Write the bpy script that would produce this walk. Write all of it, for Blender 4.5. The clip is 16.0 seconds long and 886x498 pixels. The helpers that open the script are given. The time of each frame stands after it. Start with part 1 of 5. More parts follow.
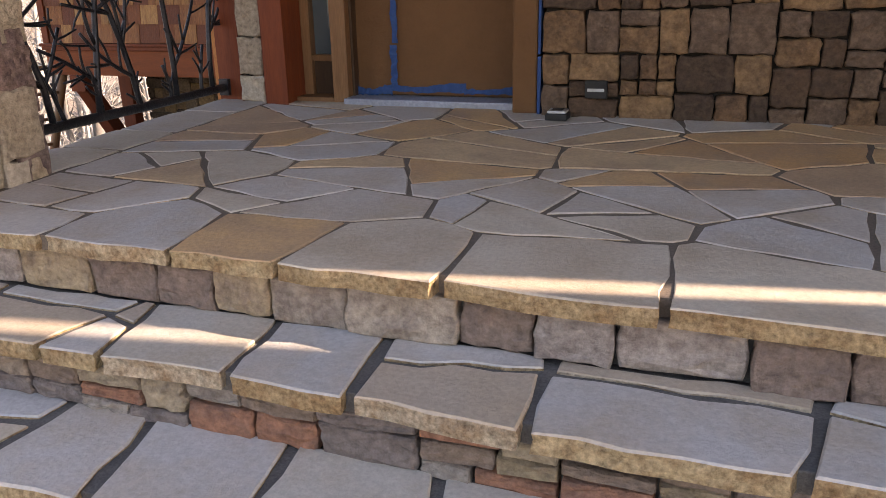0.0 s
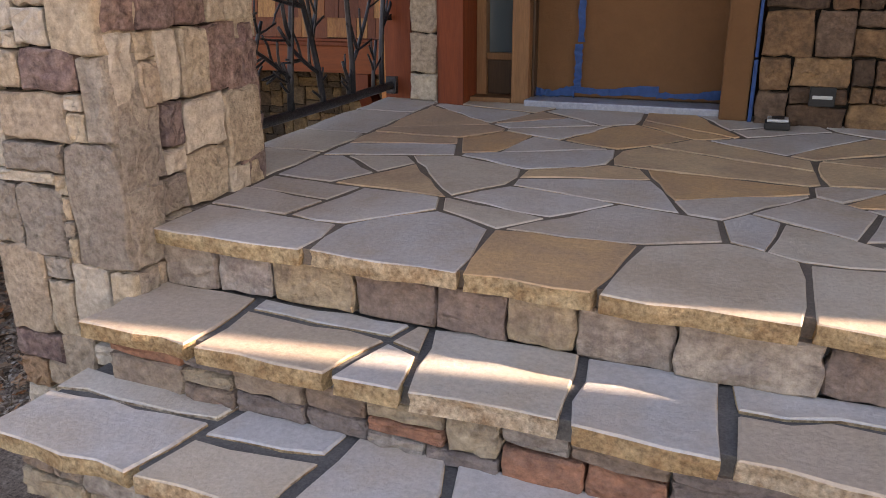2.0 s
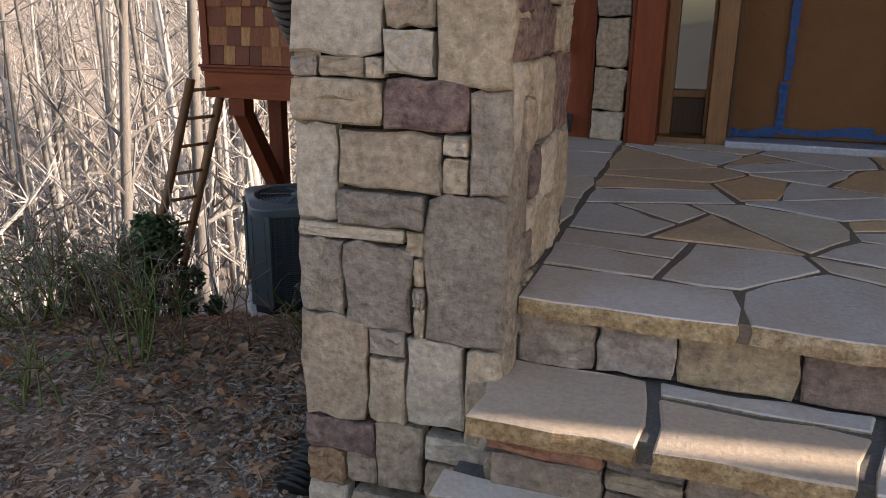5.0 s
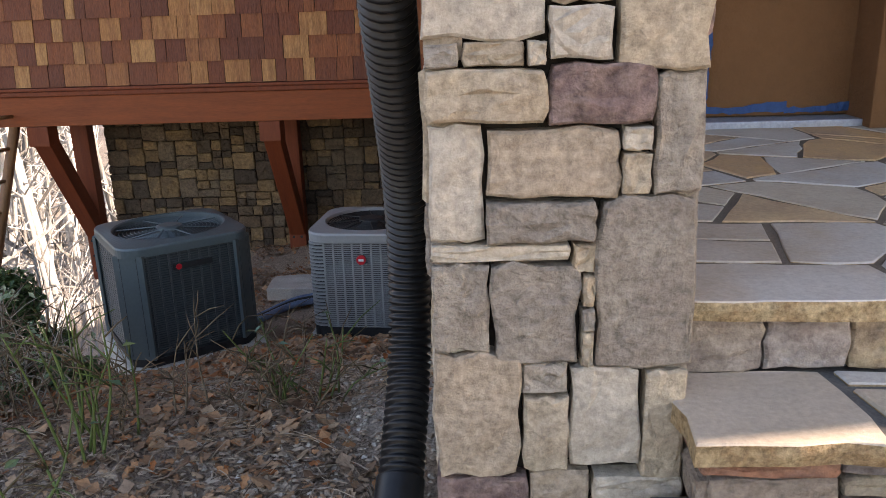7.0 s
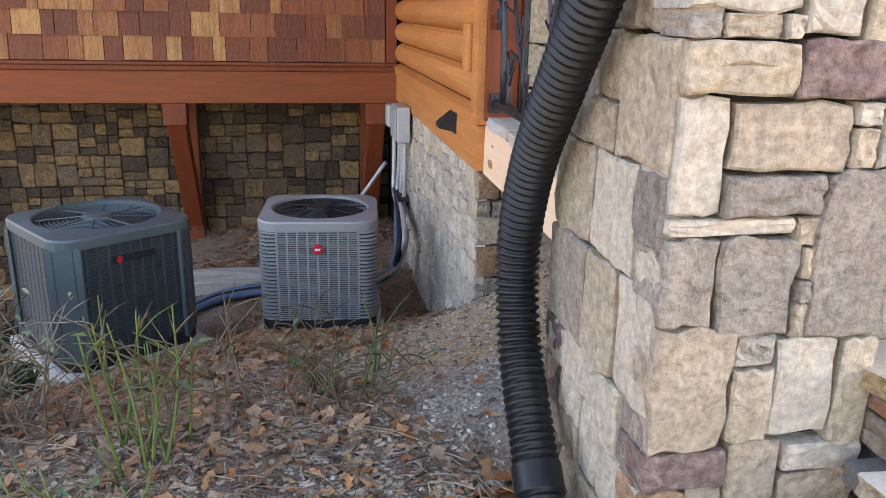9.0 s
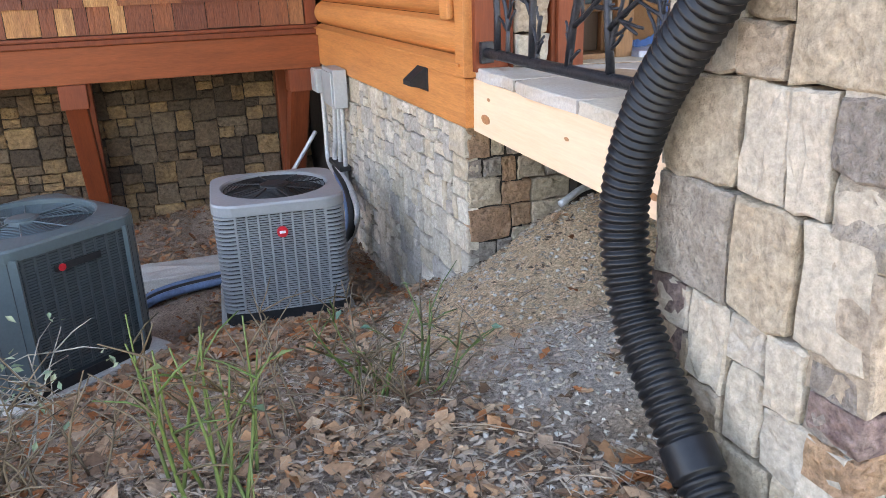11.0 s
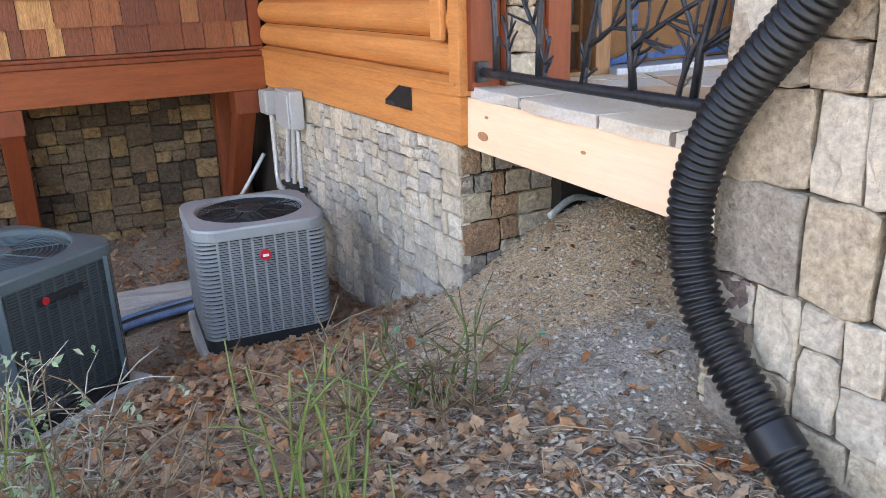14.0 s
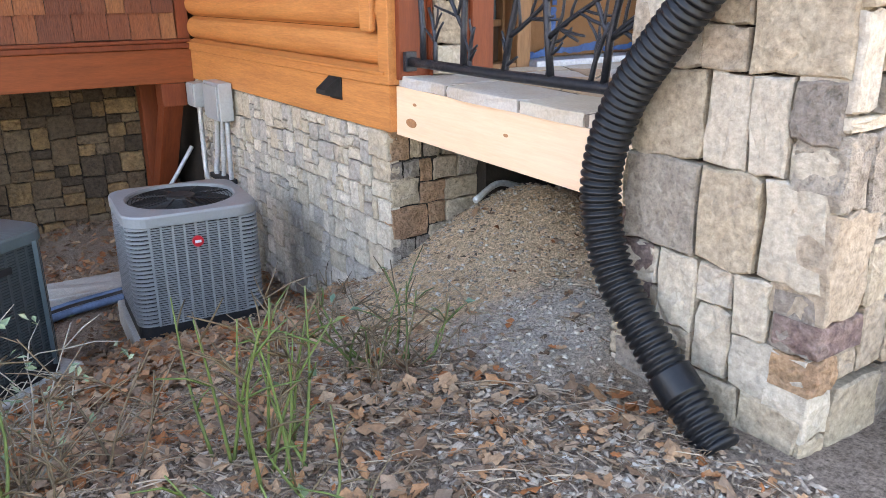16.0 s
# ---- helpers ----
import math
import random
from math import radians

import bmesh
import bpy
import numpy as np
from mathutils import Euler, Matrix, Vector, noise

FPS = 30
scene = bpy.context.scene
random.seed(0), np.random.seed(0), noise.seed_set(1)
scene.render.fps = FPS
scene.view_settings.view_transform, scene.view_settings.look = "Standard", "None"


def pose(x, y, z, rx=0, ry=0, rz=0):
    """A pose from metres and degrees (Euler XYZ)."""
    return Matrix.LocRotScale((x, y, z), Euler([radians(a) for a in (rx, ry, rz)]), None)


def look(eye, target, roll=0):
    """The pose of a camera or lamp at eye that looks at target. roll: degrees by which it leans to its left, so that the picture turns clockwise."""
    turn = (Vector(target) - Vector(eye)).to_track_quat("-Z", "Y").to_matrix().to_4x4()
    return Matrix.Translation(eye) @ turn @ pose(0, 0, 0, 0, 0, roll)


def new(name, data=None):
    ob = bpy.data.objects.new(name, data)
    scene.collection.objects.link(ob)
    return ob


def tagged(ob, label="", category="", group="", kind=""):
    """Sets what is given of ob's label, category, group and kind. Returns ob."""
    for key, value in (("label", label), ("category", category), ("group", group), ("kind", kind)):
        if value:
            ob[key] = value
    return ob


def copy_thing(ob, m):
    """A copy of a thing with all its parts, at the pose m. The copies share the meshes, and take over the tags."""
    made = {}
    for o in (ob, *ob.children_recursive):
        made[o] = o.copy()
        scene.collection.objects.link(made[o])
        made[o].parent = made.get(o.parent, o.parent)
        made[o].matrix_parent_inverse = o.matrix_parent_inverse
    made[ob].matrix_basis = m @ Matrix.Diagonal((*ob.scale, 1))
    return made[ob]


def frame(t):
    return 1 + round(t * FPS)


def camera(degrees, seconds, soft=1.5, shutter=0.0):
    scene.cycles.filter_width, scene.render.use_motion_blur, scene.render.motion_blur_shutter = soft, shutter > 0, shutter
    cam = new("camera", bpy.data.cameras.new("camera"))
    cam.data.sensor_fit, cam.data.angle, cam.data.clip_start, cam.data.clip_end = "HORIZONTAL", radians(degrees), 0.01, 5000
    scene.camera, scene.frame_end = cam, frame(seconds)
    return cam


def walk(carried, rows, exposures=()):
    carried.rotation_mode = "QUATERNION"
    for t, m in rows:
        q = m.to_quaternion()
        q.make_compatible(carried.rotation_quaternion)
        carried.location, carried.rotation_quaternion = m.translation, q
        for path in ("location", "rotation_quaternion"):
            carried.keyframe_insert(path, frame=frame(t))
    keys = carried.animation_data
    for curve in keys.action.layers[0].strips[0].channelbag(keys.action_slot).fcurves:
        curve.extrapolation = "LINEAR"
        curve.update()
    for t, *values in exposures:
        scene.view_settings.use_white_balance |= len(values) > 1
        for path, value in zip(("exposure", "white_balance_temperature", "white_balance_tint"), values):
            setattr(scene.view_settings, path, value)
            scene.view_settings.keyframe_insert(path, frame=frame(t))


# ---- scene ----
cam = camera(59.3, 16.0, soft=0.8)
PATH = [
    (0, (-0.069, 0.124, 0.65), (-0.678, 1.913, -0.005), -1.2),
    (0.5, (-0.204, 0.178, 0.662), (-0.844, 1.943, -0.027), -0.3),
    (1, (-0.384, 0.128, 0.659), (-1.053, 1.885, -0.022), 1.1),
    (1.5, (-0.583, 0.079, 0.662), (-1.265, 1.832, -0.017), 0.8),
    (2, (-0.759, 0.124, 0.656), (-1.485, 1.865, -0.008), -0.6),
    (2.5, (-0.903, 0.171, 0.665), (-1.644, 1.913, 0.021), -1.0),
    (3, (-1.089, 0.146, 0.65), (-1.826, 1.89, 0.005), 0.7),
    (3.5, (-1.301, 0.096, 0.664), (-1.987, 1.862, 0.023), 0.2),
    (3.7, (-1.389, 0.107, 0.659), (-2.075, 1.877, 0.03), -0.6),
    (4, (-1.516, 0.14, 0.651), (-2.219, 1.91, 0.041), -0.5),
    (4.5, (-1.724, 0.154, 0.655), (-2.441, 1.925, 0.066), -0.8),
    (5, (-1.938, 0.07, 0.626), (-2.56, 1.879, 0.041), 0.6),
    (5.2, (-2.021, 0.039, 0.631), (-2.626, 1.853, 0.046), -0.1),
    (7.5, (-2.981, 0.227, 0.563), (-2.935, 2.147, 0.002), -0.8),
    (8, (-3.175, 0.221, 0.562), (-3.074, 2.142, 0.014), 0.4),
    (10.3, (-3.925, 0.607, 0.457), (-3.243, 2.363, -0.214), -0.5),
    (10.5, (-3.957, 0.648, 0.454), (-3.277, 2.403, -0.222), -1.2),
    (11, (-4.017, 0.753, 0.452), (-3.368, 2.519, -0.226), -1.9),
    (11.5, (-4.12, 0.812, 0.457), (-3.508, 2.591, -0.223), -0.8),
    (12, (-4.248, 0.858, 0.465), (-3.543, 2.602, -0.213), -0.8),
    (12.5, (-4.287, 0.918, 0.465), (-3.586, 2.665, -0.21), -2.1),
    (13, (-4.373, 0.916, 0.473), (-3.675, 2.674, -0.179), -1.2),
    (13.5, (-4.462, 0.899, 0.471), (-3.614, 2.589, -0.179), -1.1),
    (14, (-4.488, 0.892, 0.471), (-3.585, 2.558, -0.168), -1.7),
    (14.5, (-4.494, 0.887, 0.473), (-3.578, 2.549, -0.159), -1.7),
    (15, (-4.496, 0.864, 0.47), (-3.568, 2.524, -0.151), -1.7),
    (15.5, (-4.508, 0.823, 0.463), (-3.42, 2.382, -0.159), -0.4),
    (16, (-4.598, 0.738, 0.425), (-3.534, 2.308, -0.208), -0.4),
]
walk(cam, [(t, look(eye, target, roll)) for t, eye, target, roll in PATH],
     exposures=[(0, 1.95, 8500, 28), (2.5, 2.1, 8600, 29), (3.6, 2.05, 8500, 28), (4.4, 1.65, 8200, 24), (5.1, 1.42, 7900, 22), (7.4, 2.45, 8000, 22), (8.0, 2.65, 8000, 22), (10.4, 3.55, 7900, 20), (16, 3.5, 7900, 20)])

# ---- world and sun ----
SUN_EL, SUN_AZ = radians(22.0), radians(8.8)   # azimuth counted from +x towards +y
world = bpy.data.worlds.new("sky")
scene.world = world
world.use_nodes = True
wn = world.node_tree.nodes
sky = wn.new("ShaderNodeTexSky")
sky.sky_type = "NISHITA"
sky.sun_disc = False
sky.sun_elevation = SUN_EL
sky.sun_rotation = radians(90) - SUN_AZ
world.node_tree.links.new(sky.outputs[0], wn["Background"].inputs[0])
wn["Background"].inputs[1].default_value = 0.15
sun = new("sun", bpy.data.lights.new("sun", "SUN"))
sun.data.energy, sun.data.angle, sun.data.color = 5.0, radians(0.5), (1.0, 0.93, 0.82)
sun.matrix_world = look((math.cos(SUN_EL) * math.cos(SUN_AZ) * 20, math.cos(SUN_EL) * math.sin(SUN_AZ) * 20, math.sin(SUN_EL) * 20), (0, 0, 0))


# ---- materials ----
def ramp_node(nt, colors, interp="LINEAR"):
    r = nt.nodes.new("ShaderNodeValToRGB")
    r.color_ramp.interpolation = interp
    el = r.color_ramp.elements
    while len(el) < len(colors):
        el.new(0.5)
    n = len(colors)
    if n == 1:
        el[1].color = (*colors[0], 1)
    for i, c in enumerate(colors):
        el[i].position = i / n if interp == "CONSTANT" else i / max(1, n - 1)
        el[i].color = (*c, 1)
    return r


def surface(name, base, spots=None, rough=0.8, metal=0.0, per="object", fine=60.0, coarse=4.0, bump=0.3, stretch=(1, 1, 1),
            amount=0.5, grain=0.25, bump_dist=0.01, islands=False):
    """base: colours picked piece by piece; spots: a second colour laid on by coarse noise; grain: fine light and dark variation."""
    m = bpy.data.materials.new(name)
    m.use_nodes = True
    nt = m.node_tree
    N, L = nt.nodes, nt.links
    bs = N["Principled BSDF"]
    bs.inputs["Roughness"].default_value = rough
    bs.inputs["Metallic"].default_value = metal
    bs.inputs["Specular IOR Level"].default_value = 0.12 if rough >= 0.7 else 0.3
    tc = N.new("ShaderNodeTexCoord")
    info = N.new("ShaderNodeObjectInfo")
    geo = N.new("ShaderNodeNewGeometry")
    rnd = geo.outputs["Random Per Island"] if islands else info.outputs["Random"]
    shift = N.new("ShaderNodeVectorMath")
    shift.operation = "MULTIPLY_ADD"
    shift.inputs[1].default_value = stretch
    mul = N.new("ShaderNodeMath")
    mul.operation = "MULTIPLY"
    mul.inputs[1].default_value = 37.0
    L.new(rnd, mul.inputs[0])
    L.new(tc.outputs["Object"], shift.inputs[0])
    L.new(mul.outputs[0], shift.inputs[2])
    cn = N.new("ShaderNodeTexNoise")
    cn.inputs["Scale"].default_value = coarse
    cn.inputs["Detail"].default_value = 6
    cn.inputs["Roughness"].default_value = 0.65
    fn = N.new("ShaderNodeTexNoise")
    fn.inputs["Scale"].default_value = fine
    fn.inputs["Detail"].default_value = 9
    fn.inputs["Roughness"].default_value = 0.7
    L.new(shift.outputs[0], cn.inputs["Vector"])
    L.new(shift.outputs[0], fn.inputs["Vector"])
    r = ramp_node(nt, base, "CONSTANT" if len(base) > 2 else "LINEAR")
    L.new(rnd, r.inputs[0])
    col = r.outputs[0]
    if spots:
        cr = ramp_node(nt, [(0, 0, 0), (1, 1, 1)])
        cr.color_ramp.elements[0].position = 0.42
        cr.color_ramp.elements[1].position = 0.66
        L.new(cn.outputs["Fac"], cr.inputs[0])
        am = N.new("ShaderNodeMath")
        am.operation = "MULTIPLY"
        am.inputs[1].default_value = amount
        L.new(cr.outputs[0], am.inputs[0])
        mx = N.new("ShaderNodeMix")
        mx.data_type = "RGBA"
        L.new(am.outputs[0], mx.inputs[0])
        L.new(col, mx.inputs[6])
        mx.inputs[7].default_value = (*spots, 1)
        col = mx.outputs[2]
    gr = ramp_node(nt, [(1 - grain,) * 3, (1 + grain,) * 3])
    gr.color_ramp.elements[0].position = 0.3
    gr.color_ramp.elements[1].position = 0.7
    L.new(fn.outputs["Fac"], gr.inputs[0])
    mg = N.new("ShaderNodeMix")
    mg.data_type = "RGBA"
    mg.blend_type = "MULTIPLY"
    mg.inputs[0].default_value = 1.0
    L.new(col, mg.inputs[6])
    L.new(gr.outputs[0], mg.inputs[7])
    L.new(mg.outputs[2], bs.inputs["Base Color"])
    if bump:
        ad = N.new("ShaderNodeMath")
        ad.operation = "MULTIPLY_ADD"
        ad.inputs[1].default_value = 2.5
        L.new(cn.outputs["Fac"], ad.inputs[0])
        L.new(fn.outputs["Fac"], ad.inputs[2])
        bp = N.new("ShaderNodeBump")
        bp.inputs["Strength"].default_value = bump
        bp.inputs["Distance"].default_value = bump_dist
        L.new(ad.outputs[0], bp.inputs["Height"])
        L.new(bp.outputs[0], bs.inputs["Normal"])
    return m


STONE_TAN = surface("tan_fieldstone", [(.42, .345, .255), (.39, .325, .245), (.44, .37, .28), (.37, .30, .23)], (.30, .24, .185), 0.9, fine=44, coarse=9, bump=1.0, amount=0.5, grain=0.42, bump_dist=0.012)
STONE_GREY = surface("grey_fieldstone", [(.30, .262, .222), (.345, .30, .25), (.27, .233, .20), (.365, .325, .28)], (.19, .155, .135), 0.9, fine=44, coarse=11, bump=1.0, amount=0.5, grain=0.5, bump_dist=0.014)
STONE_PURPLE = surface("purplish_fieldstone", [(.19, .13, .12), (.23, .155, .135), (.165, .125, .12)], (.33, .25, .215), 0.88, fine=36, coarse=16, bump=1.0, amount=0.55, grain=0.6, bump_dist=0.016)
STONE_PALE = surface("pale_fieldstone", [(.45, .395, .32), (.42, .375, .315), (.47, .415, .34)], (.36, .305, .245), 0.9, fine=44, coarse=8, bump=0.9, amount=0.5, grain=0.34, bump_dist=0.010)
STONE_RUST = surface("rusty_fieldstone", [(.36, .22, .14), (.40, .27, .17)], (.25, .15, .10), 0.9, fine=44, coarse=11, bump=1.0, amount=0.6, grain=0.5, bump_dist=0.014)
WALL_STONE = (STONE_TAN, STONE_PALE, STONE_GREY, STONE_TAN, STONE_GREY, STONE_PALE, STONE_PURPLE, STONE_TAN)
# mostly pale stones: the brighter light on the west face, put into colour
WEST_LIT_STONE = (STONE_PALE, STONE_PALE, STONE_TAN, STONE_PALE, STONE_TAN, STONE_PALE, STONE_GREY, STONE_PALE)
DARK_STONE = surface("porch_wall_stone", [(.19, .11, .065), (.23, .135, .075), (.12, .075, .05), (.18, .12, .085), (.09, .06, .043), (.29, .175, .095)],
                     (.075, .05, .04), 0.85, fine=38, coarse=12, bump=1.0, amount=0.6, grain=0.35, bump_dist=0.014)
GREY_STONE = surface("foundation_stone", [(.50, .44, .355), (.43, .385, .325), (.55, .48, .39), (.38, .345, .31), (.47, .395, .30), (.58, .52, .44), (.40, .365, .325)],
                     (.34, .30, .26), 0.9, fine=38, coarse=10, bump=0.95, amount=0.5, grain=0.3, bump_dist=0.014)
# tan stone darkened: the overhang's shade is put into these colours
SHADED_BACK_STONE = surface("shaded_basement_stone", [(.21, .135, .07), (.135, .093, .06), (.26, .17, .09), (.09, .066, .047), (.165, .12, .08), (.065, .049, .037)],
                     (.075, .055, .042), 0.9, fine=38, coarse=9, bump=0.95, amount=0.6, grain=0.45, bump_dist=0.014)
RISER_STONE = surface("riser_stone", [(.36, .30, .25), (.30, .25, .22), (.40, .34, .28), (.25, .19, .16), (.38, .33, .30), (.40, .31, .21), (.33, .29, .27)],
                      (.17, .13, .12), 0.9, fine=42, coarse=13, bump=1.0, amount=0.6, grain=0.38, bump_dist=0.014)
LOW_STONE = surface("low_riser_stone", [(.30, .24, .19), (.36, .18, .12), (.26, .20, .16), (.36, .30, .22), (.22, .19, .18), (.31, .25, .17), (.34, .31, .28)],
                    (.14, .11, .10), 0.9, fine=42, coarse=13, bump=1.0, amount=0.55, grain=0.38, bump_dist=0.014)
FLAG_GREY = surface("grey_porch_flagstone", [(.49, .46, .43), (.45, .435, .42), (.50, .445, .37), (.46, .42, .38)], (.40, .32, .24), 0.55, fine=70, coarse=3.4, bump=0.5, amount=0.8, grain=0.17, bump_dist=0.008)
FLAG_GOLD = surface("golden_porch_flagstone", [(.54, .345, .185), (.50, .295, .15), (.55, .395, .245), (.46, .315, .205), (.52, .325, .17)], (.34, .24, .17), 0.58, fine=70, coarse=3.4, bump=0.5, amount=0.75, grain=0.2, bump_dist=0.008)
TREAD = surface("tread_flagstone", [(.44, .435, .43), (.45, .44, .42), (.46, .41, .34), (.42, .425, .43), (.42, .355, .29), (.45, .43, .39)],
                (.40, .325, .24), 0.6, fine=70, coarse=3.4, bump=0.5, amount=0.6, grain=0.17, bump_dist=0.008)
EDGE = surface("split_stone_edge", [(.46, .36, .22), (.50, .40, .27), (.42, .31, .18), (.48, .41, .31)], (.26, .15, .075), 0.9,
               fine=70, coarse=16, bump=1.0, amount=0.75, grain=0.55, bump_dist=0.015)
MORTAR = surface("mortar", [(.135, .13, .125)], (.08, .08, .08), 0.95, fine=140, coarse=9, bump=0.6, amount=0.5, grain=0.3, bump_dist=0.006)
MORTAR_L = surface("porch_joint_mortar", [(.17, .14, .115)], (.12, .098, .08), 0.95, fine=140, coarse=9, bump=0.5, amount=0.5, grain=0.3, bump_dist=0.006)
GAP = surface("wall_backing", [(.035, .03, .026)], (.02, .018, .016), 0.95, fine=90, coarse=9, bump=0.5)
CEDAR = surface("stained_cedar", [(.50, .195, .06), (.56, .23, .075)], (.33, .11, .035), 0.5, fine=26, coarse=3.5, bump=0.15, stretch=(6, .5, 6), amount=0.5, grain=0.2)
BEAM_WOOD = surface("stained_fascia", [(.22, .054, .016), (.25, .062, .018)], (.13, .03, .011), 0.6, fine=26, coarse=3.5, bump=0.15, stretch=(.5, 6, 6), amount=0.5, grain=0.2)
RED_WOOD = surface("red_stained_timber", [(.17, .037, .013), (.195, .043, .015)], (.095, .021, .01), 0.58, fine=26, coarse=3.5, bump=0.15, stretch=(6, 6, .5), amount=0.5, grain=0.2)
DARK_WOOD = surface("dark_brown_wood", [(.055, .03, .018), (.07, .038, .022)], (.035, .02, .012), 0.5, fine=26, coarse=3, bump=0.1, stretch=(6, 6, .5), grain=0.2)
POST_WOOD = surface("brown_door_post", [(.20, .10, .045), (.23, .115, .053)], (.13, .06, .028), 0.55, fine=26, coarse=3, bump=0.15, stretch=(7, 7, .5), grain=0.25)
PINE = surface("raw_pine", [(.75, .54, .38), (.78, .57, .40)], (.67, .45, .29), 0.6, fine=22, coarse=2.5, bump=0.08, stretch=(6, .4, 6), amount=0.5, grain=0.07)
KNOT = surface("pine_knot", [(.36, .17, .08)], (.20, .09, .04), 0.6, fine=60, coarse=20, bump=0.1)
SHINGLE = surface("cedar_shingle", [(.16, .045, .02), (.22, .068, .026), (.125, .036, .018), (.37, .17, .062), (.25, .085, .032), (.17, .05, .022), (.43, .22, .085), (.14, .04, .02), (.30, .12, .046)],
                  (.14, .042, .022), 0.55, fine=22, coarse=2.4, bump=0.5, stretch=(9, 9, .35), amount=0.55, grain=0.5)
IRON = surface("black_wrought_iron", [(.03, .034, .042)], (.06, .06, .07), 0.36, 0.6, fine=120, coarse=20, bump=0.5, amount=0.5, grain=0.3, bump_dist=0.004)
KRAFT = surface("kraft_paper", [(.16, .08, .038)], (.13, .064, .03), 0.75, fine=14, coarse=2.2, bump=0.5, amount=0.6, grain=0.06, bump_dist=0.02)
TAPE = surface("blue_masking_tape", [(.014, .055, .17)], (.02, .075, .21), 0.6, fine=30, coarse=12, bump=0.4)
SILL = surface("grey_metal_threshold", [(.30, .33, .40)], (.24, .26, .31), 0.45, 0.3, fine=60, coarse=5, bump=0.1)
PLASTIC = surface("black_corrugated_plastic", [(.0075, .0085, .0105)], (.016, .016, .018), 0.4, fine=40, coarse=8, bump=0.1, grain=0.3)
AC_TEAL = surface("dark_green_grey_enamel", [(.085, .115, .125)], (.07, .095, .105), 0.42, 0.2, fine=60, coarse=4, bump=0.04, grain=0.08)
AC_TEAL_IN = surface("dark_coil_grille", [(.035, .045, .052)], (.025, .03, .036), 0.5, 0.3, fine=60, coarse=5, bump=0.1)
AC_SLAT = surface("dark_louvre_enamel", [(.06, .074, .08)], (.05, .062, .066), 0.42, 0.2, fine=60, coarse=4, bump=0.04, grain=0.1)
AC_GREY = surface("grey_enamel", [(.25, .26, .27)], (.21, .22, .23), 0.45, 0.15, fine=60, coarse=4, bump=0.04, grain=0.07)
# near-black painted for shade behind louvres; also colours hub, fan well and blades
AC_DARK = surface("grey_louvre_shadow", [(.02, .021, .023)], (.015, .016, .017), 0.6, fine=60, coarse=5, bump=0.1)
BLACK = surface("black_rubber", [(.015, .015, .016)], (.03, .03, .03), 0.6, fine=50, coarse=8, bump=0.1)
RED_BADGE = surface("red_badge", [(.5, .02, .03)], (.45, .02, .03), 0.3, fine=40, coarse=8, bump=0)
WHITE_BADGE = surface("white_badge_mark", [(.75, .75, .75)], (.7, .7, .7), 0.4, fine=40, coarse=8, bump=0)
CONC = surface("concrete_pad", [(.42, .41, .38)], (.33, .31, .28), 0.9, fine=90, coarse=7, bump=0.4, grain=0.2)
GALV = surface("grey_electrical_enamel", [(.45, .47, .48)], (.38, .39, .40), 0.45, 0.4, fine=60, coarse=6, bump=0.05, grain=0.1)
CONDUIT = surface("grey_conduit", [(.48, .49, .50)], (.38, .38, .38), 0.4, 0.3, fine=60, coarse=6, bump=0.05)
BLUE_LINE = surface("blue_jacketed_line", [(.10, .16, .27)], (.06, .08, .12), 0.5, fine=60, coarse=6, bump=0.1)
BARK = surface("pale_bark", [(.26, .25, .24), (.36, .35, .335), (.15, .143, .136), (.44, .43, .415)], (.11, .105, .10), 0.9, fine=30, coarse=5, bump=0.5, stretch=(3, 3, .6), grain=0.3)
TWIG = surface("dry_twig", [(.10, .075, .05), (.17, .13, .09)], (.07, .05, .035), 0.85, fine=40, coarse=9, bump=0.2, islands=True)
LITTER_TWIG = surface("fallen_twig", [(.24, .175, .125), (.11, .075, .055), (.34, .27, .205), (.17, .12, .08)], None, 0.9, fine=40, coarse=9, bump=0, islands=True)
GREEN_STEM = surface("green_rose_stem", [(.07, .115, .03), (.11, .165, .04), (.085, .125, .035), (.10, .07, .04)], (.06, .06, .025), 0.6, fine=40, coarse=9, bump=0.1, islands=True)
GREY_TWIG = surface("grey_twig", [(.26, .24, .20), (.34, .31, .27)], (.18, .16, .13), 0.85, fine=40, coarse=9, bump=0.2, islands=True)
LEAF_SAGE = surface("grey_green_leaf", [(.17, .22, .13), (.13, .18, .11), (.22, .25, .16)], None, 0.6, fine=40, coarse=9, bump=0, islands=True)
LEAF_GREEN = surface("evergreen_leaf", [(.045, .085, .03), (.06, .11, .035), (.035, .07, .03), (.085, .13, .05)], None, 0.5, fine=40, coarse=9, bump=0, islands=True)
LEAF_PALE = surface("sage_leaf", [(.085, .14, .075), (.07, .125, .085), (.11, .16, .08)], None, 0.6, fine=40, coarse=9, bump=0, islands=True)
LEAF_DRY = surface("dry_leaf", [(.25, .14, .08), (.33, .20, .12), (.16, .095, .06), (.33, .22, .14), (.27, .10, .04), (.20, .135, .095), (.26, .175, .12), (.34, .17, .085)],
                   None, 0.75, fine=70, coarse=20, bump=0.2, grain=0.3, islands=True)
CHIP = surface("mulch_chip", [(.22, .155, .11), (.34, .255, .19), (.39, .31, .245), (.10, .07, .05), (.33, .265, .21)], None, 0.9, fine=70, coarse=20, bump=0.2, grain=0.3, islands=True)
GRAVEL = surface("grit", [(.30, .25, .20), (.20, .155, .115), (.36, .31, .25), (.44, .395, .34)], None, 0.9, fine=70, coarse=20, bump=0.2, grain=0.25, islands=True)


